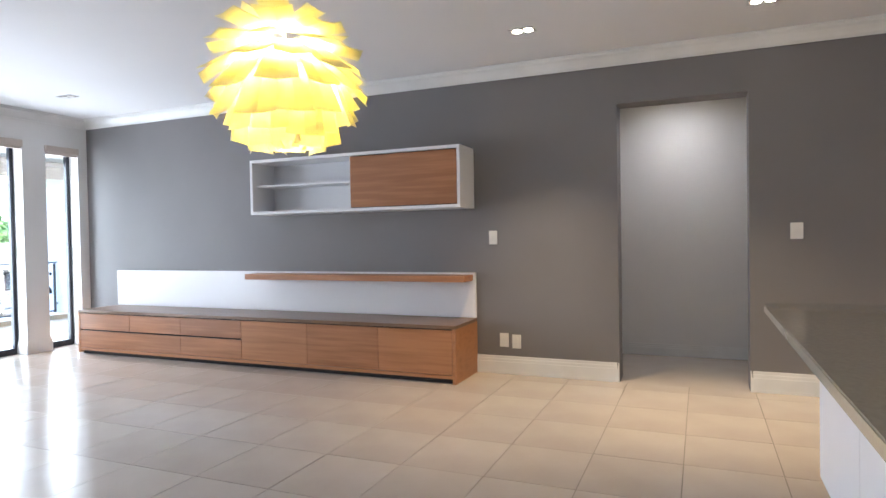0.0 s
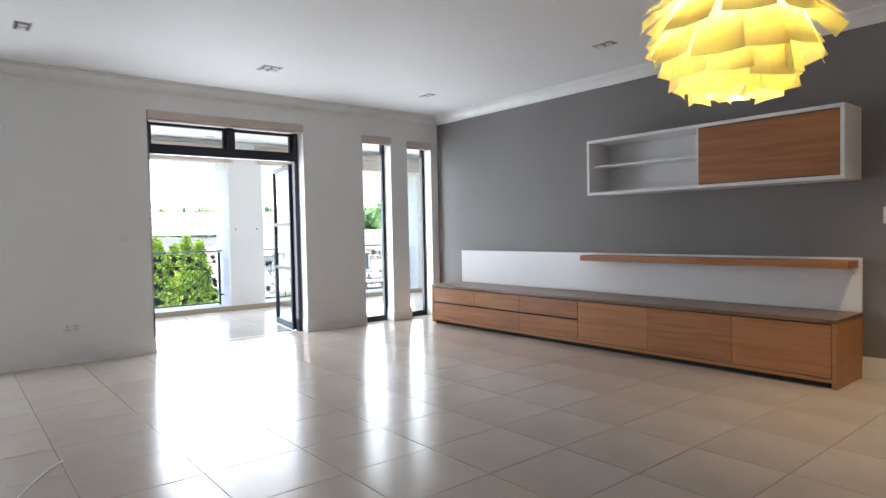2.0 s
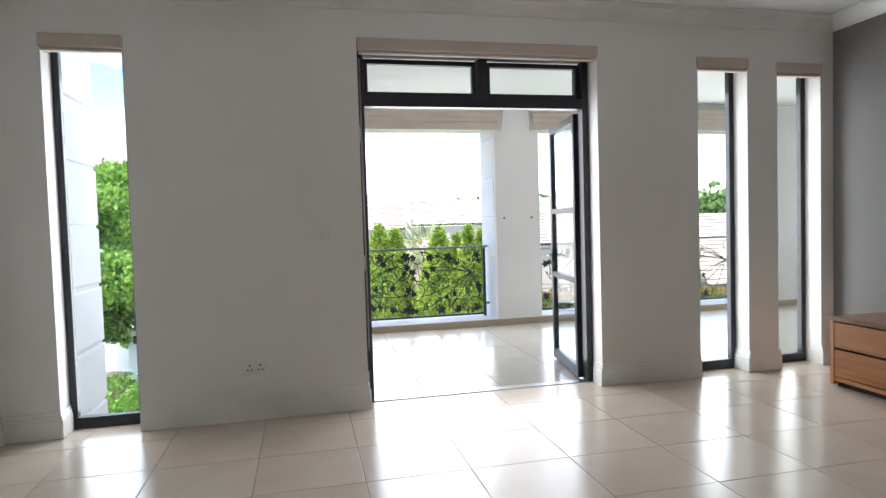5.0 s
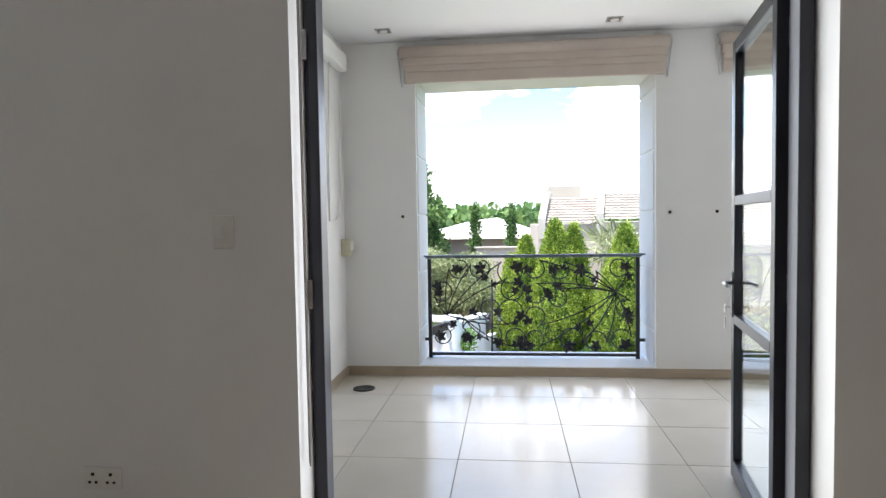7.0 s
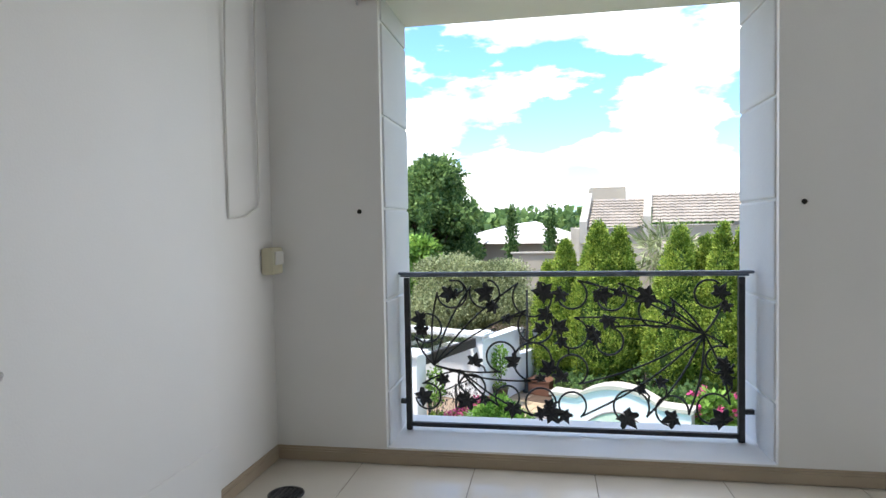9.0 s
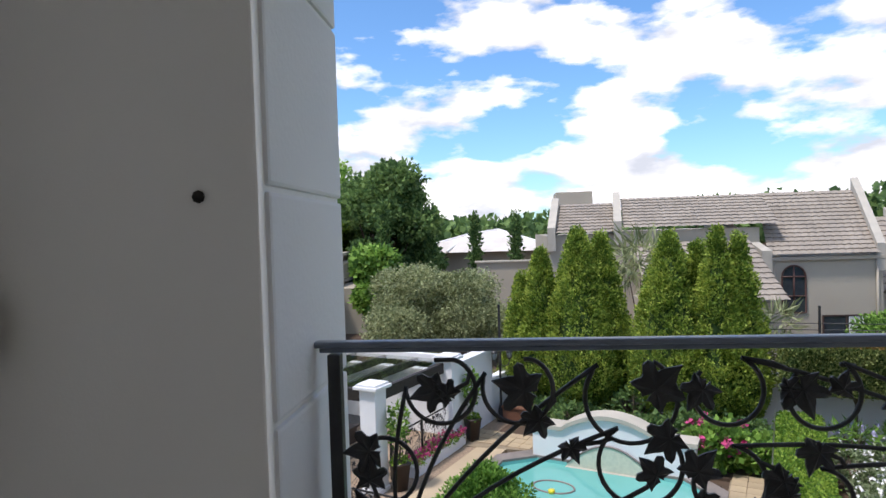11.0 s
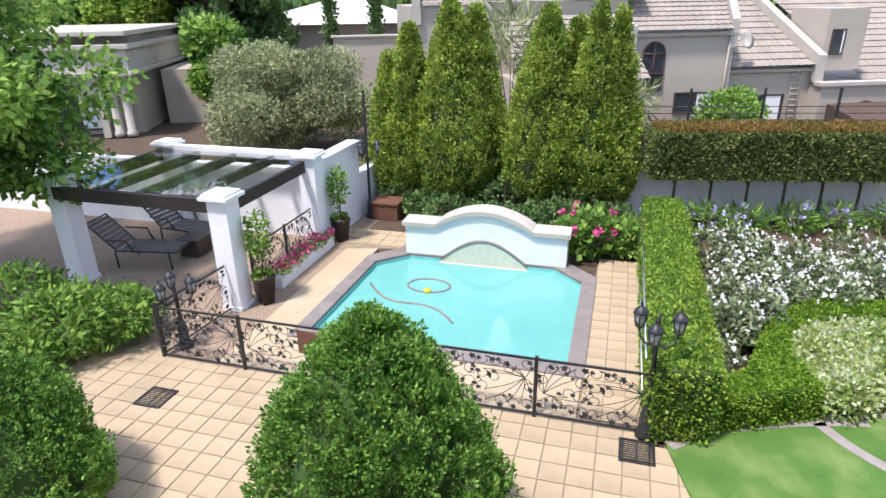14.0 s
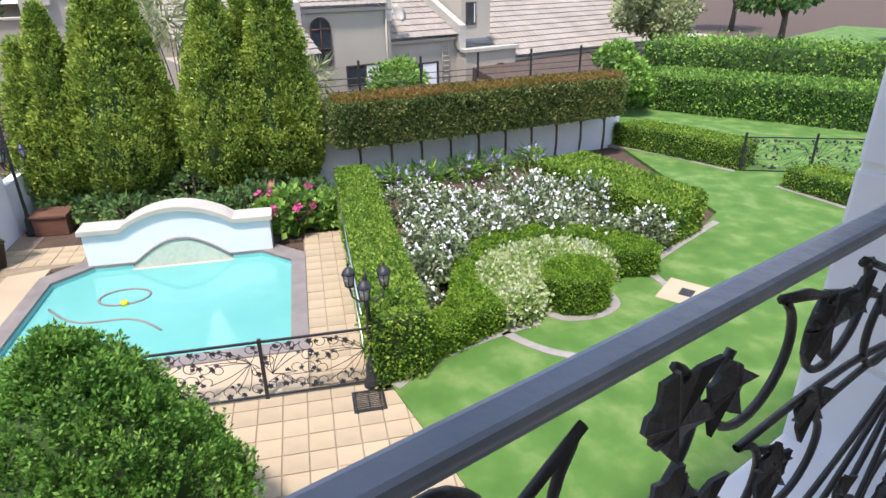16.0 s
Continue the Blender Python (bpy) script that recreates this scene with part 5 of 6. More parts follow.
def fence_panel(a, b, turn, group="pool fence panels", wide=None, z=0.05):
    f = gthing("fence_panel", "black wrought-iron fence panel with vine scrolls", "fence", a, b, z, turn, group)
    s = (wide or FW) / FW
    part("top_rail", boxes_mesh("top_rail", [(0, -0.012, FH, FW, 0.012, FH + 0.025)], M["iron"]), f)
    part("bottom_rail", boxes_mesh("bottom_rail", [(0, -0.012, -0.02, FW, 0.012, 0.0)], M["iron"]), f)
    part("scrollwork", fbars, f)
    part("leaves", fleaves, f)
    part("post", boxes_mesh("post", [(-0.02, -0.02, -0.06, 0.02, 0.02, FH + 0.05)], M["iron"], 0.004), f)
    f.scale = (s, 1, 1)
    return f


for a in (-6.42, -5.125, -3.83, -2.535, -1.24):
    fence_panel(a, 0.0, 0, wide=1.29)
fence_panel(-6.42, 0.02, 85, wide=1.4)
fence_panel(-6.2, 2.0, 90, "pergola fence panels", 1.1, 0.12)
fence_panel(-6.2, 3.1, 90, "pergola fence panels", 1.0, 0.12)
for k in range(5):
    fence_panel(-5.9 + 1.25 * k, 8.75, 0, "wall-top fence panels", 1.22, 0.55)
sgn = gthing("wooden_sign", "blank brown wooden board on pool fence", "sign", -3.95, -0.03, 0.42)
part("board", boxes_mesh("board", [(-0.3, -0.02, 0, 0.26, 0.0, 0.33)], M["timber"], 0.005), sgn)
rail_h = gthing("pool_side_fence", "plain steel fence wire along clipped hedge", "fence", 0.0, 0.0)
part("wire", tubes("wire", [[(-0.07, 0.1, 0.92), (-0.06, 3, 0.92), (-0.05, 6.2, 0.92)], [(-0.07, 0.1, 0.5), (-0.05, 6.2, 0.5)]], 0.012, M["steel"], 6), rail_h)


def lamp_post(a, b, h):
    l = gthing("garden_lamp_post", "black cast-iron lamp post with three lanterns", "lamp post", a, b, 0, 20, "garden lamp posts")
    part("pole", lathe("pole", [(0.11, 0), (0.11, 0.06), (0.075, 0.1), (0.07, 0.3), (0.045, 0.36), (0.03, 0.45), (0.026, h * 0.8), (0.04, h * 0.81), (0.026, h * 0.84), (0.018, h), (0.004, h + 0.1)], M["iron"], 12), l)
    for k in range(3):
        t = 2 * math.pi * k / 3
        c, s = math.cos(t), math.sin(t)
        part("arm", tubes("arm", [[(0, 0, h * 0.82), (0.1 * c, 0.1 * s, h * 0.77), (0.2 * c, 0.2 * s, h * 0.80), (0.23 * c, 0.23 * s, h * 0.87)]], 0.012, M["iron"], 6), l)
        lt = part("lantern", lathe("lantern", [(0.012, 0), (0.03, 0.012), (0.052, 0.035), (0.052, 0.045), (0.0, 0.045)], M["iron"], 6), l, pose(0.23 * c, 0.23 * s, h * 0.87))
        part("cage", tubes("cage", [[(0.05 * math.cos(q), 0.05 * math.sin(q), 0.04), (0.074 * math.cos(q), 0.074 * math.sin(q), 0.19)] for q in [math.pi * j / 3 for j in range(6)]], 0.006, M["iron"], 4), lt)
        part("lantern_glass", lathe("lantern_glass", [(0.044, 0.046), (0.067, 0.188)], M["lamp_glass"], 6), lt, label="pale frosted glass")
        part("roof", lathe("roof", [(0.088, 0.186), (0.088, 0.196), (0.05, 0.245), (0.016, 0.27), (0.012, 0.29), (0.018, 0.305), (0.003, 0.33)], M["iron"], 6), lt)
    return l


lamp_post(0.0, -0.03, 1.46)
lamp_post(-6.3, 0.3, 0.95)
lamp_post(-5.85, 6.2, 1.7)


def shrub_leaves(n, rx, ry, z0, z1, fill=0.75):
    d = rng.normal(0, 1, (n, 3))
    d /= np.linalg.norm(d, axis=1, keepdims=True)
    r = rng.uniform(fill, 1, (n, 1)) ** 0.5
    zc, zr = (z0 + z1) / 2, (z1 - z0) / 2
    lump = 1 + 0.16 * np.sin(5 * d[:, :1] + 3 * d[:, 2:3]) * np.cos(4 * d[:, 1:2] - 2 * d[:, 2:3])
    return np.concatenate([d[:, :2] * (rx, ry), d[:, 2:] * zr], axis=1) * r * lump + (0, 0, zc), d


def potted(a, b):
    p = gthing("potted_tree", "small young citrus tree in tall dark square pot", "potted plant", a, b, 0, 15, "potted trees by the pool")
    prof = [(0.13, 0), (0.2, 0.46), (0.215, 0.46), (0.215, 0.5), (0.17, 0.5), (0.17, 0.44)]
    part("pot", lathe("pot", prof, M["pot"], 4), p)
    part("stem", tubes("stem", [[(0, 0, 0.4), (0.02, 0.01, 0.8), (0, 0, 1.3)]], 0.015, M["bark"], 6), p)
    c, d = shrub_leaves(420, 0.2, 0.2, 0.75, 1.6, 0.2)
    o = part("leaves", leaves_mesh("leaves", c, d, 0.085, 0.025, M["tree"], 0.9), p)
    c, d = shrub_leaves(160, 0.17, 0.17, 0.44, 0.62, 0.2)
    part("underplanting", leaves_mesh("underplanting", c, d, 0.06, 0.02, M["hedge"], 0.9), p)


potted(-5.9, 1.82)
potted(-5.86, 4.66)
pl = gthing("flower_trough", "long white trough of pink petunias beside gravel", "planter", -6.03, 3.35)
part("trough", boxes_mesh("trough", [(-0.13, -1.0, -0.02, 0.13, 1.05, 0.2)], M["stucco"], 0.012), pl)
c = np.stack([rng.uniform(-0.17, 0.17, 900), rng.uniform(-0.98, 1.03, 900), rng.uniform(0.17, 0.32, 900)], axis=1)
part("leaves", leaves_mesh("leaves", c, np.tile((0, 0, 1.0), (900, 1)), 0.06, 0.02, M["tree"], 0.8), pl)
c = np.stack([rng.uniform(-0.19, 0.19, 420), rng.uniform(-0.98, 1.03, 420), rng.uniform(0.26, 0.36, 420)], axis=1)
part("flowers", leaves_mesh("flowers", c, np.tile((0, 0, 1.0), (420, 1)), 0.06, 0.03, M["petal_p"], 0.8), pl, label="pink petunia flowers")


def lounger(a, b, turn):
    l = gthing("sun_lounger", "dark metal sun lounger with woven grey sling", "sun lounger", a, b, 0, turn, "sun loungers under pergola")
    part("frame", tubes("frame", [[(-0.3, -0.9, 0.33), (-0.3, 0.25, 0.33), (-0.3, 0.75, 0.85)], [(0.3, -0.9, 0.33), (0.3, 0.25, 0.33), (0.3, 0.75, 0.85)], [(-0.3, -0.9, 0.33), (0.3, -0.9, 0.33)], [(-0.3, 0.75, 0.85), (0.3, 0.75, 0.85)],
                                  [(-0.33, -0.1, 0.33), (-0.36, 0.0, 0.55), (-0.36, 0.45, 0.57)], [(0.33, -0.1, 0.33), (0.36, 0.0, 0.55), (0.36, 0.45, 0.57)]], 0.018, M["iron"], 6), l)
    for x in (-0.3, 0.3):
        for y in (-0.75, 0.3):
            part("leg", tubes("leg", [[(x, y, 0.33), (x * 1.08, y - 0.03, 0)]], 0.018, M["iron"], 6), l)
    for k in range(11):
        y = -0.86 + k * 0.1
        part("slat", boxes_mesh("slat", [(-0.29, y, 0.335, 0.29, y + 0.075, 0.347)], M["sling"]), l)
    for k in range(7):
        f = k / 7
        part("slat", boxes_mesh("slat", [(-0.29, 0, -0.006, 0.29, 0.075, 0.006)], M["sling"]), l, pose(0, 0.27 + 0.47 * f, 0.36 + 0.48 * f, 45, 0, 0))


lounger(-9.15, 2.75, 100)
lounger(-9.1, 3.95, 86)
tb = gthing("side_table", "small square dark side table under pergola", "table", -8.4, 3.38)
part("top", boxes_mesh("top", [(-0.24, -0.24, 0.32, 0.24, 0.24, 0.36)], M["pot"], 0.006), tb)
part("body", boxes_mesh("body", [(-0.21, -0.21, 0, 0.21, 0.21, 0.32)], M["pot"], 0.006), tb)
bx = gthing("pump_box", "brown timber pump box with stepped lid", "storage box", -5.45, 6.3)
part("body", boxes_mesh("body", [(-0.3, -0.25, 0, 0.3, 0.25, 0.36)], M["timber"], 0.008), bx)
part("lid", boxes_mesh("lid", [(-0.33, -0.28, 0.36, 0.33, 0.28, 0.41)], M["timber"], 0.008), bx)


# ---- planting ----
def cone_tree(name, label, category, base, h, r, n, mats, core, group="", leaf=(0.16, 0.05), belly=0.22, finger=(0.1, 0.34), dome=False):
    """A dense conifer: a hull coloured dark as the shade inside, under upright sprays of small leaves in lumpy clumps,
    on a short trunk.
    """
    t = thing(name, label, category, pose(*base), group)

    def rad(v):
        if dome:
            return r * (0.74 + 0.26 * math.sin(math.pi * min(v / belly, 1) / 2) if v < belly else max(0.0, 1 - ((v - belly) / (1 - belly)) ** 1.55) ** 0.82)
        return r * (math.sin(math.pi * min(v / belly, 1) / 2) ** 0.7 if v < belly else max(0.0, 1 - ((v - belly) / (1 - belly)) ** 1.25) ** 0.9)
    ph = rng.uniform(0, 6.28, 3)

    def hull(u, v):
        a = 2 * math.pi * u
        q = rad(v) * 0.72 * (1 + 0.12 * math.sin(3 * a + ph[0] + 5 * v) + 0.06 * math.sin(7 * a + ph[1]))
        return (q * math.cos(a), q * math.sin(a), 0.12 + v * h * 0.95)
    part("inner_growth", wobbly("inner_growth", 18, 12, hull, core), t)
    part("trunk", tubes("trunk", [[(0, 0, -0.05), (0.02, 0, h * 0.4), (0, 0, h * 0.8)]], r * 0.09 + 0.02, M["bark"], 7, 0.3), t)
    fr, fl = finger
    k = max(12, int(9.0 * r * h / (fr * fl)))
    v = rng.uniform(0, 1, k) ** 1.2
    a = rng.uniform(0, 2 * math.pi, k)
    q = np.array([rad(x) for x in v]) * (0.93 + 0.1 * np.sin(3 * a + ph[0] + 5 * v) + rng.normal(0, 0.05, k))
    size = rng.uniform(0.7, 1.25, k)
    foot = np.stack([q * np.cos(a), q * np.sin(a), 0.1 + v * (h - 0.45 * fl)], axis=1)
    axis = np.stack([0.42 * np.cos(a), 0.42 * np.sin(a), np.ones(k)], axis=1) + rng.normal(0, 0.12, (k, 3))
    axis /= np.linalg.norm(axis, axis=1, keepdims=True)
    pick = rng.integers(0, k, n)
    up, sz, f = axis[pick], size[pick][:, None], rng.uniform(0, 1, (n, 1))
    side = np.cross(up, rng.normal(0, 1, (n, 3)))
    side /= np.linalg.norm(side, axis=1, keepdims=True) + 1e-9
    c = foot[pick] + up * (f - 0.45) * fl * sz + side * fr * sz * np.sqrt(np.clip(np.sin(math.pi * (0.12 + 0.88 * f)), 0, 1)) * rng.uniform(0.75, 1.0, (n, 1))
    d = side * 0.6 + up * 0.9
    part("foliage", leaves_mesh("foliage", c, d, leaf[0], leaf[1], mats, 0.35), t)
    return t


CYP = [(-5.75, 7.55, 3.4, 0.62), (-5.25, 7.5, 4.0, 0.75), (-4.25, 7.45, 4.5, 1.02), (-3.8, 7.9, 4.35, 0.8), (-2.15, 7.5, 4.35, 0.95), (-1.6, 7.95, 4.1, 0.6), (-1.12, 7.45, 4.42, 0.62), (-0.72, 7.6, 4.25, 0.6)]
for a, b, h, r in CYP:
    cone_tree("cypress_tree", "tall dense conical yellow-green conifer by boundary wall", "conifer", gp(a, b), h, r, int(42000 * r), M["conifer"], M["shade_core"], "conifers along the boundary wall", (0.075, 0.02), 0.25, (0.10, 0.36))
cone_tree("thuja_bush", "rounded bright green thuja bush on paving", "conifer", (-13.95 + WX - 0.3, 1.98, GZ), 2.32, 0.97, 90000, M["thuja"], M["shade_core"], "round thuja bushes", (0.042, 0.011), 0.36, (0.055, 0.24), True)
cone_tree("thuja_bush", "rounded bright green thuja bush on paving", "conifer", (-14.75 + WX - 0.3, -1.55, GZ), 1.75, 0.95, 50000, M["thuja"], M["shade_core"], "round thuja bushes", (0.042, 0.011), 0.3, (0.055, 0.24), True)
cone_tree("thuja_bush", "rounded bright green thuja bush on paving", "conifer", (-14.3 + WX - 0.3, -3.4, GZ), 1.35, 0.8, 30000, M["thuja"], M["shade_core"], "round thuja bushes", (0.042, 0.011), 0.3, (0.055, 0.24), True)


def hedge_block(name, label, outline, z1, leaf_m, n, leaf=(0.06, 0.022), top_m=None, z0=0.0, group="", world=True, wob=0.03):
    """A clipped hedge over an outline: a hull coloured dark as the shade inside, with leaves standing out of its top
    and sides.
    """
    t = thing(name, label, "hedge", pose(0, 0, GZ) if world else GM, group)
    o = np.array(outline, float)
    n, leaf = int(n * 1.35), (leaf[0] * 0.75, leaf[1] * 0.78)
    nxt = np.roll(o, -1, axis=0)
    ed = nxt - o
    ln = np.linalg.norm(ed, axis=1)
    per = ln.sum()
    area = 0.5 * abs(np.sum(o[:, 0] * nxt[:, 1] - nxt[:, 0] * o[:, 1]))
    part("inner_growth", prism("inner_growth", [tuple(p) for p in o], z0, z1 - 0.02, M["shade_core"]), t)
    ns = int(n * per * (z1 - z0) / (per * (z1 - z0) + area))
    k = rng.choice(len(o), ns, p=ln / per)
    f = rng.uniform(0, 1, (ns, 1))
    nrm = np.stack([ed[:, 1], -ed[:, 0]], axis=1) / ln[:, None]
    sgn = np.sign(np.sum(o[:, 0] * nxt[:, 1] - nxt[:, 0] * o[:, 1]))
    nrm *= sgn
    xy = o[k] + ed[k] * f + nrm[k] * rng.normal(0.0, wob, (ns, 1))
    zz = z0 + (z1 - z0) * rng.uniform(0, 1, (ns, 1))
    cs = np.concatenate([xy, zz], axis=1)
    ds = np.concatenate([nrm[k], np.full((ns, 1), 0.5)], axis=1)
    lo, hi = o.min(axis=0), o.max(axis=0)
    nt_ = n - ns
    cand = rng.uniform(lo, hi, (int(nt_ * (np.prod(hi - lo) / max(area, 1e-6))) + 10, 2))
    inside = np.zeros(len(cand), bool)
    for p, q in zip(o, nxt):
        cross = ((p[1] > cand[:, 1]) != (q[1] > cand[:, 1])) & (cand[:, 0] < (q[0] - p[0]) * (cand[:, 1] - p[1]) / (q[1] - p[1] + 1e-12) + p[0])
        inside ^= cross
    cand = cand[inside]
    ct = np.concatenate([cand, z1 + rng.normal(-0.005, wob * 0.6, (len(cand), 1))], axis=1)
    dt = np.tile((0, 0, 1.0), (len(ct), 1))
    if top_m:
        part("foliage", leaves_mesh("foliage", cs, ds, leaf[0], leaf[1], leaf_m, 0.6), t)
        part("new_growth", leaves_mesh("new_growth", ct, dt, leaf[0], leaf[1], top_m, 0.6), t, label="rusty new growth on top")
    else:
        part("foliage", leaves_mesh("foliage", np.concatenate([cs, ct]), np.concatenate([ds, dt]), leaf[0], leaf[1], leaf_m, 0.6), t)
    return t


def wpts(pts):
    return [(x + WX - 0.25, y) for x, y in pts]


hedge_block("clipped_hedge", "long clipped light-green hedge beside pool paving", [(0.03, -0.1), (0.68, -0.02), (0.66, 6.05), (0.03, 6.05)], 0.93, M["hedge"], 26000, (0.065, 0.024), world=False)
hedge_block("clipped_hedge", "thick clipped green hedge block beside rose bed", wpts([(-18.9, 11.3), (-18.8, 12.6), (-15.55, 12.25), (-15.45, 11.0)]), 0.78, M["hedge"], 20000, (0.075, 0.028))
ring = [(-15.3, 5.2), (-15.72, 5.5), (-15.72, 6.0), (-15.95, 6.5), (-16.48, 6.92), (-16.98, 7.39), (-17.39, 8.21), (-17.31, 9.0), (-16.98, 9.6), (-16.34, 10.1), (-15.69, 10.27), (-15.3, 10.2), (-15.22, 9.95),
        (-15.54, 9.45), (-15.93, 9.70), (-16.36, 9.6), (-16.8, 9.17), (-16.98, 8.47), (-16.92, 7.79), (-16.65, 7.36), (-16.19, 7.06), (-15.42, 6.95), (-15.38, 6.0)]
hedge_block("box_edging", "curved low clipped box hedge round flower bed", ring, 0.46, M["hedge_dark"], 40000, (0.05, 0.018))
drum = [(-15.40 + 0.45 * math.cos(t), 8.38 + 0.47 * math.sin(t)) for t in np.linspace(0, 2 * math.pi, 25)[:-1]]
hedge_block("topiary_drum", "round clipped box drum with flat top on the lawn edge", drum, 0.56, M["hedge_dark"], 12000, (0.045, 0.016))
gc = [(-15.47, 6.99), (-16.15, 7.1), (-16.6, 7.4), (-16.87, 7.8), (-16.93, 8.45), (-16.77, 9.12), (-16.33, 9.55), (-15.95, 9.65), (-15.56, 9.42), (-15.62, 8.95), (-15.85, 8.65), (-15.9, 8.1), (-15.55, 7.85), (-15.38, 7.45)]
hedge_block("groundcover", "pale lime and white groundcover inside box ring", gc, 0.34, M["lime"], 22000, (0.085, 0.03), wob=0.07)
hedge_block("clipped_hedge", "long low clipped green hedge by far lawn", wpts([(-20.7, 15.85), (-20.3, 16.9), (-17.3, 17.2), (-17.2, 16.35)]), 0.62, M["hedge"], 12000, (0.07, 0.026))
hedge_block("clipped_hedge", "short low clipped hedge by iron gate", wpts([(-15.9, 15.95), (-15.6, 16.8), (-13.4, 16.6), (-13.8, 15.75)]), 0.45, M["hedge"], 6000, (0.07, 0.026))
hedge_block("clipped_hedge", "tall clipped green hedge behind far fence", wpts([(-24.5, 20.3), (-24.0, 22.5), (-13, 26.5), (-13.5, 24.0)]), 1.15, M["tree"], 24000, (0.14, 0.05), wob=0.08)
hedge_block("clipped_hedge", "loose flowering hedge behind clipped hedge", wpts([(-25, 22.6), (-24.5, 24.0), (-12, 29.5), (-12.5, 27.0)]), 2.0, M["tree"], 20000, (0.16, 0.06), wob=0.2)

# tall hedge on bare stems before the boundary wall
u = dv.normalized()
nrm2 = Vector((u.y, -u.x, 0))
o0 = v0 - u * 0.3
tall = []
for f, off in ((0, 0.15), (0.33, 0.12), (0.66, 0.14), (0.97, 0.2), (1.0, 0.5), (0.97, 0.95), (0.66, 1.0), (0.33, 1.02), (0, 0.98)):
    q = o0 + u * (f * 7.7) + nrm2 * (off - 0.1)
    tall.append((q.x, q.y))
hedge_block("pleached_hedge", "high dark clipped hedge with rusty top on bare stems", tall, 2.04, M["hedge_high"], 56000, (0.08, 0.03), M["hedge_rust"], 1.06, wob=0.06)
st = thing("hedge_stems", "row of bare grey stems carrying high hedge", "tree trunk", pose(0, 0, GZ))
for k in range(10):
    q = o0 + u * (0.5 + 0.75 * k) + nrm2 * 0.5
    part("stem", tubes("stem", [[(q.x, q.y, -0.02), (q.x + 0.03, q.y, 0.5), (q.x - 0.02, q.y + 0.03, 0.9), (q.x + 0.1, q.y + 0.12, 1.3)], [(q.x - 0.02, q.y + 0.03, 0.85), (q.x - 0.05, q.y - 0.15, 1.3)]], 0.035, M["bark"], 7, 0.7), st)

# electric fence on the walls
ef = thing("security_fence", "thin black steel security fence above boundary wall", "fence", pose(0, 0, GZ))
wires = []
for k in range(4):
    z = 1.95 + 0.14 * k
    p, q = v0 - u * 1.0 + nrm2 * -0.15, v1 + nrm2 * -0.15 - u * 0.2
    wires.append([(p.x, p.y, z), (q.x, q.y, z)])
part("wire", tubes("wire", wires, 0.009, M["iron"], 5), ef)
for k in range(6):
    p = v0 - u * 1.0 + nrm2 * -0.15 + u * (1.5 * k)
    part("post", boxes_mesh("post", [(p.x - 0.02, p.y - 0.02, 1.1, p.x + 0.02, p.y + 0.02, 2.75)], M["iron"]), ef)
gpos = gp(-6.2, 7.0)
part("post", boxes_mesh("post", [(gpos.x - 0.03, gpos.y - 0.03, 0.9, gpos.x + 0.03, gpos.y + 0.03, 2.7)], M["iron"]), ef)


def world_fence(x0, y0, x1, y1, n, group):
    d = Vector((x1 - x0, y1 - y0, 0))
    w = d.length / n
    ang = math.degrees(math.atan2(d.y, d.x))
    for k in range(n):
        f = thing("fence_panel", "black wrought-iron fence panel with vine scrolls", "fence", pose(x0 + d.x * k / n, y0 + d.y * k / n, GZ + 0.05, 0, 0, ang), group)
        part("top_rail", boxes_mesh("top_rail", [(0, -0.012, FH, FW, 0.012, FH + 0.025)], M["iron"]), f)
        part("bottom_rail", boxes_mesh("bottom_rail", [(0, -0.012, -0.02, FW, 0.012, 0.0)], M["iron"]), f)
        part("scrollwork", fbars, f)
        part("leaves", fleaves, f)
        part("post", boxes_mesh("post", [(-0.02, -0.02, -0.06, 0.02, 0.02, FH + 0.12)], M["iron"], 0.004), f)
        f.scale = (w / FW, 1, 1.1)


world_fence(-17.45, 16.35, -14.2, 19.9, 3, "far garden fence panels")
world_fence(-21.2, 16.1, -26.5, 22.0, 5, "side fence panels")

# rose bed
bed = [(-20.6, 9.0), (-19.9, 8.1), (-15.6, 5.9), (-16.7, 7.1), (-17.1, 8.0), (-16.9, 9.0), (-16.2, 10.0), (-15.5, 10.6), (-15.5, 11.2), (-18.9, 11.2), (-20.4, 12.6)]
ground_poly("garden_bed_roses", bed + [(-20.9, 13.0)], 0.0, M["earth"], "dark soil of rose bed", "garden bed")
R2 = random.Random(11)
o = np.array(wpts(bed))


def inside(x, y, poly):
    c = False
    for (x0, y0), (x1, y1) in zip(poly, np.roll(poly, -1, axis=0)):
        if (y0 > y) != (y1 > y) and x < (x1 - x0) * (y - y0) / (y1 - y0) + x0:
            c = not c
    return c


lc, ldr = shrub_leaves(520, 0.34, 0.34, 0.12, 0.72, 0.3)
rose_leaf = leaves_mesh("foliage", lc, ldr, 0.085, 0.028, M["rose"], 0.8)
fc, fd = shrub_leaves(19, 0.36, 0.36, 0.3, 0.82, 0.85)
fc, fd = fc[fc[:, 2] > 0.5], fd[fc[:, 2] > 0.5]
rose_flower = leaves_mesh("flowers", fc, fd, 0.045, 0.026, M["petal_w"], 0.8, 5, 0.012)
rose_stem = tubes("stems", [[(0, 0, -0.02), (0.15 * math.cos(t), 0.15 * math.sin(t), 0.3), (0.25 * math.cos(t), 0.25 * math.sin(t), 0.6)] for t in (0, 1.3, 2.6, 3.9, 5.2)], 0.008, M["bark"], 5)
cnt = 0
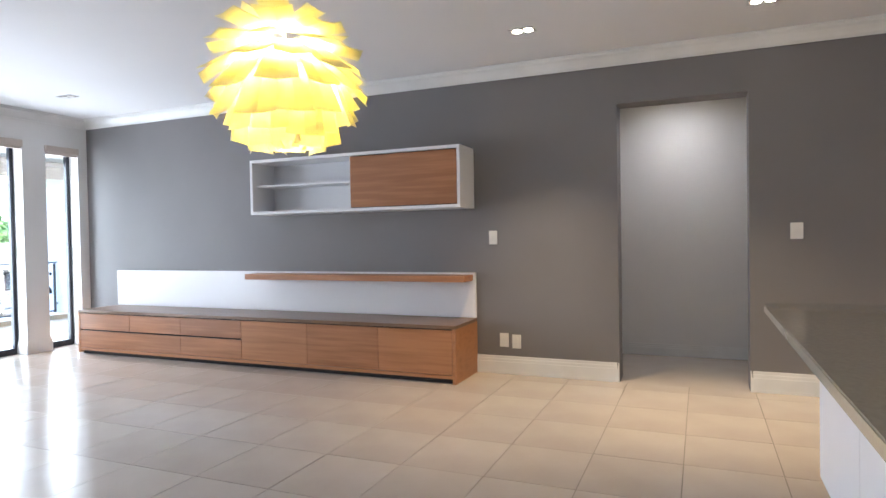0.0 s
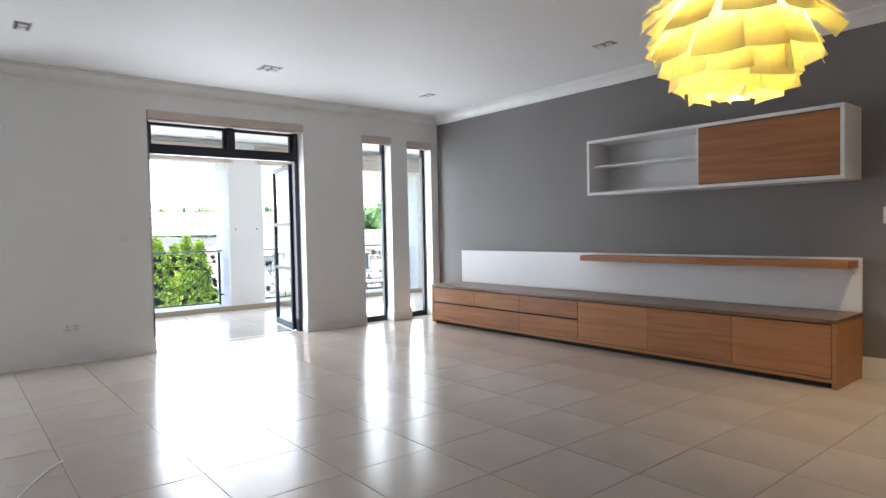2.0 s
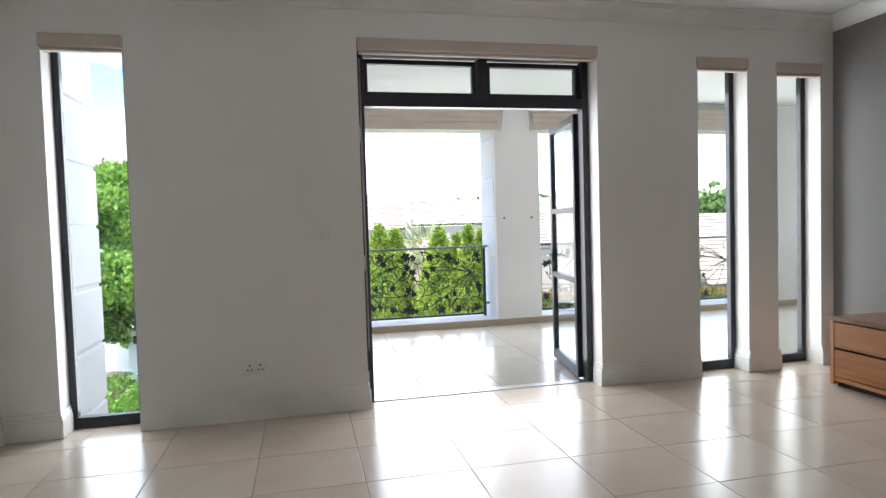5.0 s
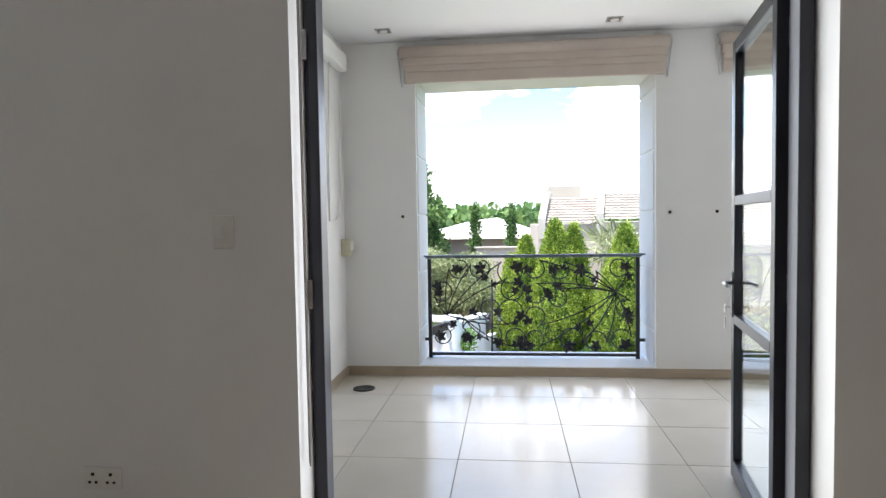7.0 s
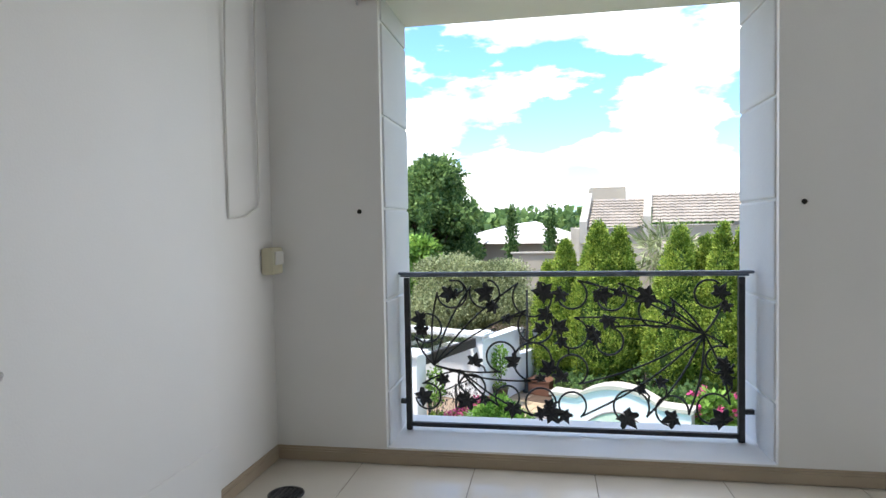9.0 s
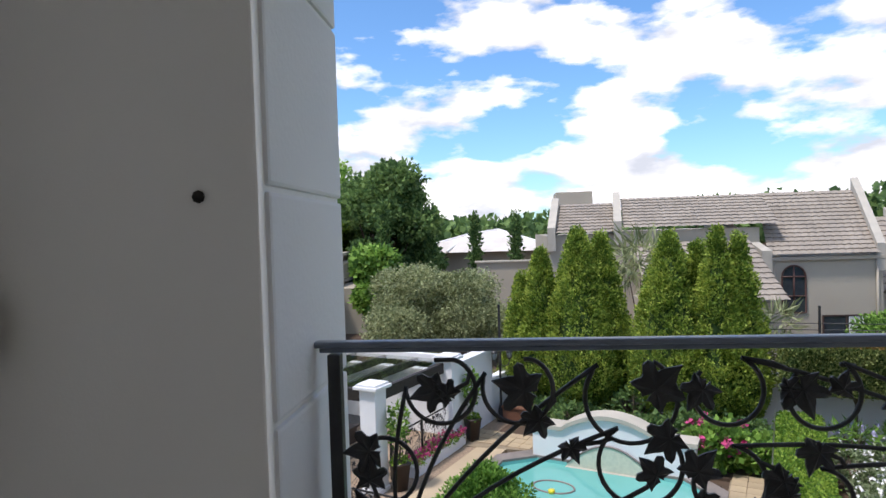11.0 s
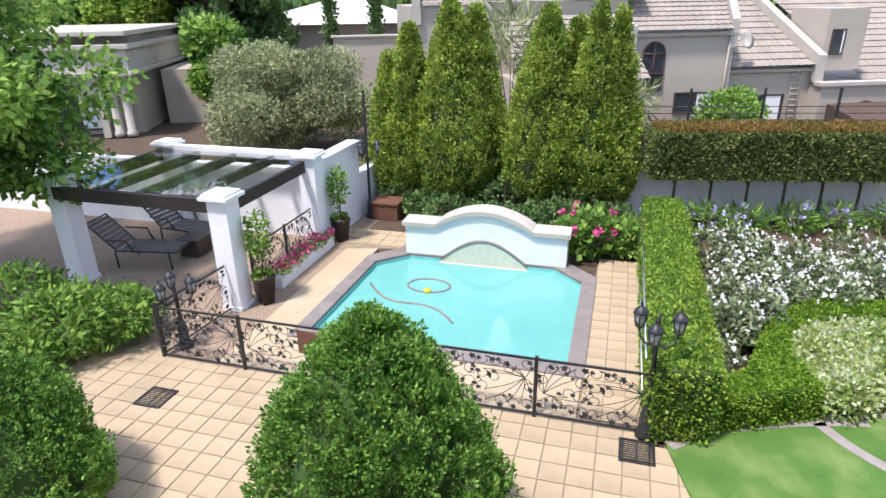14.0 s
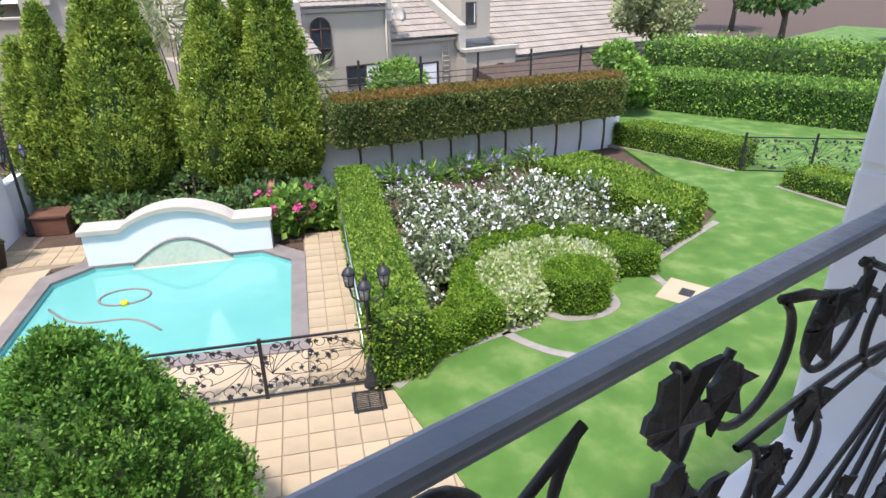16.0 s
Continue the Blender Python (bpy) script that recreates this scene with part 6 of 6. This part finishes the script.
for _ in range(900):
    x, y = R2.uniform(-21, -15.3), R2.uniform(5.8, 13)
    if cnt < 62 and x > -20.1 + 0.45 * max(0.0, y - 8.1) and inside(x, y, o):
        cnt += 1
        r = thing("rose_bush", "grey-green rose bush with white blooms in bed", "rose bush", pose(x, y, GZ, 0, 0, R2.uniform(0, 360)), "white roses in the bed")
        part("stems", rose_stem, r)
        part("foliage", rose_leaf, r)
        part("flowers", rose_flower, r, label="white rose blooms")
        s = R2.uniform(0.75, 1.1)
        r.scale = (s, s, s * R2.uniform(0.8, 1.15))


def shrub(name, label, base, rx, rz, n, m, leaf=(0.1, 0.03), flowers=None, group="", z0=0.05):
    t = thing(name, label, "shrub", pose(*base), group)
    c, d = shrub_leaves(n, rx, rx, z0, rz, 0.35)
    part("foliage", leaves_mesh("foliage", c, d, leaf[0], leaf[1], m, 0.8), t)
    part("stems", tubes("stems", [[(0, 0, -0.03), (rx * 0.3 * math.cos(k), rx * 0.3 * math.sin(k), rz * 0.4), (rx * 0.6 * math.cos(k), rx * 0.6 * math.sin(k), rz * 0.75)] for k in range(6)], 0.012 + rx * 0.012, M["bark"], 5, 0.5), t)
    if flowers:
        c, d = shrub_leaves(flowers[1], rx * 1.04, rx * 1.04, z0 + rz * 0.3, rz * 1.05, 0.95)
        part("flowers", leaves_mesh("flowers", c, d, flowers[2], flowers[2] * 0.5, flowers[0], 0.7, 10, flowers[2] * 0.35), t)
    return t


shrub("hydrangea", "green hydrangea with large pink flower heads", gp(-0.95, 5.15), 0.5, 0.9, 900, M["tree"], (0.15, 0.055), (M["petal_p"], 15, 0.09))
shrub("hydrangea", "green hydrangea with large pink flower heads", gp(-0.3, 5.4), 0.5, 0.6, 800, M["tree"], (0.15, 0.055))
for k, (a, b, rr, h) in enumerate(((-5.4, 7.0, .5, .6), (-4.8, 6.6, .5, .5), (-4.0, 6.2, .55, .6), (-3.2, 6.0, .5, .55), (-2.4, 5.9, .5, .6), (-1.7, 6.1, .5, .7), (-0.5, 6.4, .5, .6), (-4.4, 7.2, .6, .9), (-2.9, 7.0, .6, .9), (-1.5, 7.0, .6, .8))):
    shrub("bedding_shrub", "low dark green shrub in boundary bed", gp(a, b), rr, h, 700, M["tree_dark"], (0.12, 0.035), group="low shrubs in the boundary bed")
for k, (x, y) in enumerate(((-21.2, 9.6), (-21.0, 10.6), (-20.9, 11.4), (-20.7, 12.4), (-21.3, 8.8))):
    shrub("agapanthus", "clump of strap leaves with pale lilac flower heads", (x, y, GZ), 0.36, 0.55, 260, M["tree"], (0.26, 0.018), (M["petal_l"], 9, 0.07), "agapanthus along the wall")
for x, y, rr, h in ((-18.3, -2.3, .75, 1.0), (-18.9, -3.2, .7, 1.1), (-17.9, -3.6, .7, .9), (-18.6, -1.75, .6, .75), (-17.6, -2.7, .6, .6), (-17.4, -4.4, .8, .9)):
    shrub("border_shrub", "loose green shrub at terrace edge", (x, y, GZ), rr, h, 1800, M["tree"], (0.13, 0.025), None, "border shrubs by the terrace")
shrub("white_flowers", "small mound of white and lilac flowers by paving", (-16.9, -2.6, GZ), 0.35, 0.3, 300, M["rose"], (0.07, 0.02), (M["petal_l"], 18, 0.04))


def broad_tree(name, label, base, h, crown, n, m, leaf, trunk=0.16, group="", blobs=14, clump=(0.3, 0.48)):
    """Tapered trunk and limbs carrying many uneven clumps of leaves."""
    t = thing(name, label, "tree", pose(*base), group)
    cr, ch = crown
    z0 = h - ch
    limbs, cs, ds = [], [], []
    for k in range(blobs):
        a, q = rng.uniform(0, 6.28), cr * math.sqrt(rng.uniform(0.05, 1)) * (1.08 - clump[1])
        z = z0 + ch * rng.uniform(0.12, 0.88)
        f = 1 - abs((z - z0) / ch - 0.45) * 0.9
        x, y = q * math.cos(a) * f, q * math.sin(a) * f
        limbs.append([(0, 0, z0 * 0.75), (x * 0.35, y * 0.35, z0 + (z - z0) * 0.4), (x, y, z)])
        rr = cr * rng.uniform(*clump)
        c, d = shrub_leaves(n // blobs, rr, rr, -rr * 0.7, rr * 0.7, 0.3)
        cs.append(c + (x, y, z))
        ds.append(d)
    part("trunk", tubes("trunk", [[(0, 0, -0.1), (0.04, 0.02, z0 * 0.5), (0, 0, z0 + ch * 0.4)]], trunk, M["bark"], 9, 0.45), t)
    part("limbs", tubes("limbs", limbs, trunk * 0.3, M["bark"], 6, 0.3), t)
    part("foliage", leaves_mesh("foliage", np.concatenate(cs), np.concatenate(ds), leaf, leaf * 0.34, m, 0.8), t)
    return t


broad_tree("olive_tree", "wide grey-green olive tree beyond pergola", (-31, -0.6, GZ), 3.35, (3.3, 3.2), 60000, M["olive"], 0.10, 0.18, blobs=48, clump=(0.22, 0.36))
broad_tree("garden_tree", "spreading leafy green tree beside terrace", (-20.9, -5.0, GZ), 6.2, (3.3, 5.0), 34000, M["tree"], 0.15, 0.17, blobs=46, clump=(0.16, 0.30))
broad_tree("garden_tree", "tall dark green tree behind columned villa", (-44, -5.0, GZ), 9.2, (4.5, 8.6), 34000, M["tree_dark"], 0.30, 0.3, blobs=44, clump=(0.2, 0.36))
broad_tree("garden_tree", "tall green tree behind columned villa", (-48, -10.5, GZ), 9.6, (4.6, 8.6), 26000, M["tree"], 0.32, 0.3, blobs=40, clump=(0.2, 0.36))
broad_tree("garden_tree", "lime green tree behind columned villa", (-43.4, -9.2, GZ), 7.9, (2.5, 6.0), 20000, M["hedge"], 0.24, 0.22, blobs=26, clump=(0.24, 0.4))
broad_tree("garden_tree", "fresh green tree beside columned house", (-37, -3.6, GZ), 4.2, (2.2, 3.4), 9000, M["tree"], 0.3, 0.2, blobs=14)
for x, y, h in ((-38, -3.75, 6.1), (-42, 0.5, 5.5), (-42, 2.7, 5.5), (-42, -2.0, 4.5)):
    cone_tree("slender_cypress", "slender dark green pencil cypress", "conifer", (x, y, GZ), h, 0.33, 1800, M["tree_dark"], M["shade_core"], "pencil cypresses", (0.22, 0.06), 0.3, (0.12, 0.6))
shrub("yucca", "spiky grey-green yucca before neighbouring house", (-31.5, 7.0, GZ), 0.9, 4.1, 260, M["olive"], (0.9, 0.05), z0=2.8)
shrub("yucca", "spiky grey-green yucca before neighbouring house", (-30.5, 11.3, GZ - 1.24), 0.55, 2.9, 160, M["olive"], (0.6, 0.04), z0=1.9)
shrub("border_shrub", "fresh green shrub under neighbour's windows", (-33.5, 16.6, GZ - 1.24), 1.3, 2.3, 3500, M["tree"], (0.2, 0.06), None, "border shrubs by the terrace")
broad_tree("garden_tree", "pale grey-green tree by neighbouring roof", (-33, 33.5, GZ), 4.3, (2.6, 3.4), 9000, M["olive"], 0.24, 0.2, blobs=16)
broad_tree("garden_tree", "bushy green tree by side fence", (-23.6, 19.3, GZ), 2.2, (1.3, 1.9), 7000, M["tree"], 0.16, 0.1, blobs=14)
for x, y, h in ((-30, 42, 8.5), (-38, 50, 9.5), (-24, 50, 8.0)):
    broad_tree("garden_tree", "tall dark tree at far end of gardens", (x, y, GZ), h, (3.6, h * 0.75), 7000, M["tree_dark"], 0.42, 0.25, "trees at the far end", 16)

# distant woods along the horizon
cs, ds = [], []
for k in range(420):
    y = rng.uniform(-75, 230)
    x = rng.uniform(-190, -118)
    s = rng.uniform(2.6, 5.4)
    rise = 1.5 + 3.4 * max(0, min(1, (y - 10) / 60))
    c, d = shrub_leaves(90, s, s, -s * 0.9, s * 0.9, 0.3)
    cs.append(c + (x, y, GZ + 2.2 + rise * rng.uniform(0.5, 1.15)))
    ds.append(d)
wood = thing("distant_woods", "dark green tree belt along the horizon", "woods", None, "", "stuff", leaves_mesh("distant_woods", np.concatenate(cs), np.concatenate(ds), 1.7, 0.75, M["tree_dark"], 0.9))


# ---- neighbouring houses ----
def tile_roof(name, parent, p00, p10, p01, rows, cols, material, lift=0.05):
    """A roof slope of rolled tiles in overlapping courses: p00 to p10 along the eaves, p00 to p01 up the slope."""
    p00, p10, p01 = Vector(p00), Vector(p10), Vector(p01)
    ex, ey = p10 - p00, p01 - p00
    n = ex.cross(ey).normalized()
    if n.z < 0:
        n = -n
    V, F = [], []
    cn = cols * 4
    for r in range(rows):
        for e, h in ((0.0, lift), (1.0, 0.0)):
            for c in range(cn + 1):
                roll = 0.028 * abs(math.sin(math.pi * c / 4))
                V.append(p00 + ex * (c / cn) + ey * ((r + e) / rows) + n * (h + roll))
        b = r * 2 * (cn + 1)
        for c in range(cn):
            F.append((b + c, b + c + 1, b + cn + 2 + c, b + cn + 1 + c))
            if r:
                pb = b - (cn + 1)
                F.append((pb + c, pb + c + 1, b + c + 1, b + c))
    return part(name, mesh_of(name, V, F, material), parent)


def arched_window(parent, x, y, z, w, h):
    N = 10
    arc = [(w / 2 * math.cos(t), h - w / 2 + w / 2 * math.sin(t)) for t in np.linspace(0, math.pi, N)]
    outl = [(-w / 2, 0), (w / 2, 0)] + arc
    m = pose(x, y, z, 90, 0, 90)
    wn = part("window", prism("window", outl, 0.0, 0.02, M["winglass"]), parent, m)
    fr = mat("brown_window_frame", (0.10, 0.045, 0.035), None, 0.5, 5)
    part("frame", tubes("frame", [[(p[0], p[1], 0.03) for p in outl + outl[:1]], [(0, 0, 0.03), (0, h, 0.03)], [(-w / 2, h - w / 2, 0.03), (w / 2, h - w / 2, 0.03)], [(-w / 2, h * 0.35, 0.03), (w / 2, h * 0.35, 0.03)]], 0.04, fr, 4), wn)


def sash_window(parent, x, y0, y1, z0, z1, n=2):
    wn = part("window", boxes_mesh("window", [(x, y0, z0, x + 0.02, y1, z1)], M["winglass"]), parent)
    w = (y1 - y0) / n
    bx = [(x, y0, z0, x + 0.05, y1, z0 + 0.06), (x, y0, z1 - 0.06, x + 0.05, y1, z1)] + [(x, y0 + k * w - 0.03, z0, x + 0.05, y0 + k * w + 0.03, z1) for k in range(n + 1)]
    part("frame", boxes_mesh("frame", bx, mat("dark_brown_frame", (0.07, 0.04, 0.035), None, 0.5, 5)), wn)
    part("curtain", boxes_mesh("curtain", [(x + 0.021, y0 + w * 1.1, z0 + 0.08, x + 0.024, y1 - 0.1, z1 - 0.08)], M["white"]), wn)


def parapet(parent, p, q, w=0.35, h=0.55):
    """A raised sloping gable coping from p to q."""
    p, q = Vector(p), Vector(q)
    V = []
    for e in (p, q):
        for dy, dz in ((-w / 2, -0.6), (w / 2, -0.6), (w / 2, h), (-w / 2, h)):
            V.append((e.x, e.y + dy, e.z + dz))
    F = [(0, 1, 2, 3), (7, 6, 5, 4)] + [(k, (k + 1) % 4, 4 + (k + 1) % 4, 4 + k) for k in range(4)]
    part("gable_coping", mesh_of("gable_coping", V, [tuple(reversed(f)) for f in F], M["cap"]), parent)


def neighbour():
    h = thing("neighbour_house", "large beige plastered house with brown tiled roofs", "house", pose(0, 0, 0))
    X = -36.0
    bz = GZ - 1.2
    part("wall", boxes_mesh("wall", [(X - 12, 13.1, bz, X, 17.75, -0.2), (X - 12, 7.2, bz, X - 0.6, 13.1, 1.1), (X - 12, 4.0, bz, X - 0.8, 7.2, 1.0), (X - 12, 17.75, bz, X - 0.5, 22.0, -1.9), (X - 12, 22.0, bz, X + 0.3, 25.4, -2.6), (X - 12, 25.4, bz, X - 0.1, 45, -3.2)], M["beige"]), h)
    part("band", boxes_mesh("band", [(X, 13.0, -0.36, X + 0.12, 17.8, -0.2), (X - 0.5, 17.75, -2.0, X - 0.35, 22.0, -1.85)], M["beige"], 0.02), h)
    tile_roof("roof", h, (X + 0.25, 13.1, -0.12), (X + 0.25, 17.5, -0.12), (-40.2, 14.4, 2.72), 16, 14, M["rooft"])
    tile_roof("roof", h, (X - 0.4, 7.3, 1.2), (X - 0.4, 13.9, 1.2), (-40.2, 7.9, 2.7), 10, 18, M["rooft"])
    tile_roof("roof", h, (X - 0.6, 4.4, 1.05), (X - 0.6, 7.0, 1.05), (-40.2, 4.9, 2.5), 10, 9, M["rooft"])
    tile_roof("roof", h, (-32.6, 7.6, -1.65), (-32.6, 12.6, -1.65), (-36.4, 7.6, 0.55), 12, 16, M["rooft"])
    part("wall", boxes_mesh("wall", [(-36.6, 7.7, bz, -33.0, 12.4, -1.75)], M["beige"]), h)
    tile_roof("roof", h, (X - 0.2, 17.9, -1.75), (X - 0.2, 21.9, -1.75), (X - 7, 17.9, 1.4), 13, 12, M["rooft"])
    tile_roof("roof", h, (X + 0.2, 25.0, -3.05), (X + 0.2, 39.0, -3.05), (X - 9, 24.4, 1.4), 18, 40, M["rooft"])
    parapet(h, (X + 0.1, 17.65, -0.25), (-40.4, 19.0, 2.8))
    parapet(h, (X + 0.3, 13.05, -0.4), (X - 4.5, 12.2, 1.5), 0.4, 0.5)
    parapet(h, (X - 0.5, 7.1, 1.1), (-40.2, 7.7, 2.6), 0.35, 0.45)
    parapet(h, (X - 0.6, 4.2, 0.9), (-40.2, 4.7, 2.4), 0.35, 0.45)
    parapet(h, (X - 0.1, 22.1, -1.9), (X - 7.2, 22.1, 1.3), 0.4, 0.6)
    part("chimney", boxes_mesh("chimney", [(-45.5, 5.0, 1.5, -43.5, 7.0, 3.35)], M["beige"], 0.03), h)
    part("stack", boxes_mesh("stack", [(X - 3.2, 22.4, -2.0, X - 0.6, 24.3, 0.6)], M["beige"]), h)
    sash_window(h, X - 0.595, 22.7, 23.3, -1.35, -0.25, 1)
    part("porch_cap", boxes_mesh("porch_cap", [(X - 0.1, 21.9, -2.6, X + 0.45, 25.5, -2.42)], M["cap"], 0.02), h)
    arched_window(h, X + 0.012, 14.2, -2.56, 0.95, 2.0)
    arched_window(h, X + 0.312, 24.3, -4.6, 1.5, 1.3)
    sash_window(h, X + 0.004, 15.35, 17.2, -3.6, -2.68)
    sash_window(h, X - 0.495, 18.75, 20.8, -4.2, -2.98)
    sash_window(h, X - 0.095, 26.4, 28.2, -4.6, -3.75)
    sash_window(h, X - 0.095, 29.4, 31.2, -4.6, -3.75)
    part("ladder", tubes("ladder", [[(X - 0.38, 21.05, bz + 0.5), (X - 0.45, 21.05, -1.9)], [(X - 0.38, 21.45, bz + 0.5), (X - 0.45, 21.45, -1.9)]] + [[(X - 0.4, 21.05, z), (X - 0.4, 21.45, z)] for z in np.linspace(-4.0, -2.0, 9)], 0.025, M["cap"], 5), h)
    for y in (13.4, 17.5):
        part("downpipe", tubes("downpipe", [[(X + 0.06, y, -0.3), (X + 0.06, y, bz)]], 0.05, M["beige"], 6), h)
    part("satellite_dish", lathe("satellite_dish", [(0.02, 0), (0.25, 0.04), (0.42, 0.14), (0.43, 0.15), (0.25, 0.06), (0.01, 0.02)], M["cap"], 16), h, pose(X - 0.2, 18.3, -0.6, 0, 65, 20), "grey satellite dish")
    part("aerial", tubes("aerial", [[(X - 6, 22.3, 1.5), (X - 6, 22.3, 5.0)], [(X - 6, 21.6, 4.7), (X - 6, 23.0, 4.95)], [(X - 6, 22.0, 4.2), (X - 6, 22.6, 4.25)]], 0.03, M["steel"], 5), h)


neighbour()


def left_villa():
    h = thing("columned_villa", "beige villa with arched porch and paired columns", "house", pose(0, -1.0, 0))
    X = -34.0
    part("wall", boxes_mesh("wall", [(X - 8, -14, GZ - 0.3, X - 1.2, -5.6, 0.3)], M["beige"]), h)
    part("wall", boxes_mesh("wall", [(X - 8, -5.2, GZ - 0.3, X - 3.0, -2.5, -1.2)], M["beige"]), h)
    part("parapet", boxes_mesh("parapet", [(X - 8, -14, -0.95, X, -5.35, -0.15), (X - 8, -14, -0.2, X + 0.15, -5.2, -0.02), (X - 8, -14, 0.25, X + 0.1, -5.25, 0.42), (X - 8, -14, -1.1, X + 0.12, -5.22, -0.95)], M["cap"], 0.03), h)
    for y in (-5.75, -6.2):
        part("column", lathe("column", [(0.2, 0), (0.2, 0.15), (0.15, 0.2), (0.14, 1.9), (0.19, 2.05), (0.2, 2.2)], M["cap"], 14), h, pose(X - 0.25, y, GZ))
    N = 14
    arc = [(-7.9 + 1.2 * math.cos(t), -2.2 + 0.9 * math.sin(t)) for t in np.linspace(math.pi, 0, N)]
    out = [(-9.4, GZ), (-9.1, GZ)] + arc + [(-6.7, GZ), (-6.45, GZ), (-6.45, -1.1), (-9.4, -1.1)]
    part("arch", prism("arch", out, 0, 0.35, M["beige"]), h, Matrix(((0, 0, 1, X - 0.4), (1, 0, 0, 0), (0, 1, 0, 0), (0, 0, 0, 1))))
    sash_window(h, X - 1.15, -9.0, -6.8, GZ + 0.1, -1.4, 2)


left_villa()


def pale_roof_house():
    h = thing("pale_roof_house", "low house with pale hipped roof in the distance", "house", pose(-50, 0.8, 0))
    part("wall", boxes_mesh("wall", [(-6, -5.2, GZ - 1, 1.2, 4.6, 0.0)], M["beige"]), h)
    V = [(1.8, -5.6, 0), (1.8, 5.0, 0), (-6.6, 5.0, 0), (-6.6, -5.6, 0), (-1.5, -1.2, 1.15), (-1.5, 0.8, 1.4), (-4, 0.8, 1.4), (-4, -1.2, 1.15)]
    F = [(0, 1, 5, 4), (1, 2, 6, 5), (2, 3, 7, 6), (3, 0, 4, 7), (4, 5, 6, 7)]
    part("roof", mesh_of("roof", V, F, M["roofw"]), h)
    part("ridge", tubes("ridge", [[V[0], V[4]], [V[1], V[5]], [V[4], V[5]], [(1.8, -2.5, 0.05), V[4]], [(1.8, 2.2, 0.05), V[5]]], 0.1, M["white"], 5), h)


pale_roof_house()
yw = thing("yard_wall", "long beige plastered yard wall", "wall", pose(0, 0, 0))
part("wall", boxes_mesh("wall", [(-41.0, 0.6, GZ - 1, -40.7, 6.2, -0.35)], M["beige"], 0.02), yw)
part("coping", boxes_mesh("coping", [(-41.1, 0.5, -0.35, -40.6, 6.3, -0.25)], M["cap"], 0.02), yw)


# ---- floors and paving, last ----
tile_floor("floor", XO, XE, YL - 0.1, YG, 0.20, 3.81, 0.5, 0.55, M["tile"], label="glossy beige porcelain tile floor")
tile_floor("floor_balcony", XB, XO, BY0 - 0.05, BY1, -8.19, 2.22, 0.60, 0.60, M["btile"], z=-0.002, label="glossy pale cream tiled balcony floor")
structure("floor_passage", boxes_mesh("floor_passage", [(-2.2, YG + 0.002, -0.2, 2.6, 7.2, -0.002)], M["tile"]), "beige tiled passage floor", "floor")


def paving(name, zones, size, label, cap=300):
    """Square pavers in the garden's grid over a sunk bed; the ones nearest the house are pieces, the rest one joined part."""
    bed = tagged(new(name, prism(name, [(-9.2, -6.5), (1.75, -6.5), (1.75, -0.25), (0.05, -0.25), (0.05, 0.12), (-9.2, 0.12)], -0.06, -0.012, M["pavej"])), label, "pavement", "", "structure")
    bed.matrix_basis = GM
    cells = []
    for a0, a1, b0, b1 in zones:
        na, nb = int(round((a1 - a0) / size)), int(round((b1 - b0) / size))
        for i in range(na):
            for j in range(nb):
                cells.append((a0 + (i + 0.5) * size, b0 + (j + 0.5) * size))
    cells.sort(key=lambda c: abs(c[0] + 2.4) + abs(c[1] + 1.2))
    s = size / 2 - 0.007
    stone = boxes_mesh("paver", [(-s, -s, -0.03, s, s, 0)], M["paver"], 0.006)
    for a, b in cells[:cap]:
        part("paver", stone, bed, pose(a, b, rng.uniform(-0.003, 0.003), rng.normal(0, 0.3), rng.normal(0, 0.3), 0))
    if cells[cap:]:
        V, F = [], []
        for a, b in cells[cap:]:
            k = len(V)
            z = rng.uniform(-0.003, 0.003)
            V += [(a - s, b - s, z), (a + s, b - s, z), (a + s, b + s, z), (a - s, b + s, z), (a - s, b - s, -0.02), (a + s, b - s, -0.02), (a + s, b + s, -0.02), (a - s, b + s, -0.02)]
            F += [(k, k + 1, k + 2, k + 3), (k, k + 4, k + 5, k + 1), (k + 1, k + 5, k + 6, k + 2), (k + 2, k + 6, k + 7, k + 3), (k + 3, k + 7, k + 4, k)]
        o = part("pavers", mesh_of("pavers", V, F, M["paver"]), bed)
        tagged(o, "", "", "", "stuff")
    return bed


paving("pavement", [(-9.124, 0.05, -6.572, 0.1), (0.05, 1.718, -6.572, -0.178)], 0.278, "sand-coloured square concrete pavers")
b2 = tagged(new("pavement_pool_side", prism("pavement_pool_side", [(-0.75, 0.1), (0.05, 0.1), (0.05, 5.0), (-0.75, 5.0)], -0.06, -0.012, M["pavej"])), "sand-coloured pavers beside the pool", "pavement", "", "structure")
b2.matrix_basis = GM
stone = boxes_mesh("paver", [(-0.125, -0.13, -0.03, 0.125, 0.13, 0)], M["paver"], 0.006)
for i in range(3):
    for j in range(18):
        part("paver", stone, b2, pose(-0.60 + i * 0.26, 0.25 + j * 0.27, rng.uniform(-0.003, 0.003)))
b3 = tagged(new("pavement_pool_end", prism("pavement_pool_end", [(-6.1, 4.2), (-4.35, 4.58), (-4.35, 5.4), (-6.1, 5.4)], -0.058, 0.006, M["pavej"])), "sand-coloured pavers beyond the pool", "pavement", "", "structure")
b3.matrix_basis = GM
for i in range(6):
    for j in range(3):
        part("paver", stone, b3, pose(-5.95 + i * 0.26, 4.72 + j * 0.27, 0.02 + rng.uniform(-0.003, 0.003)))
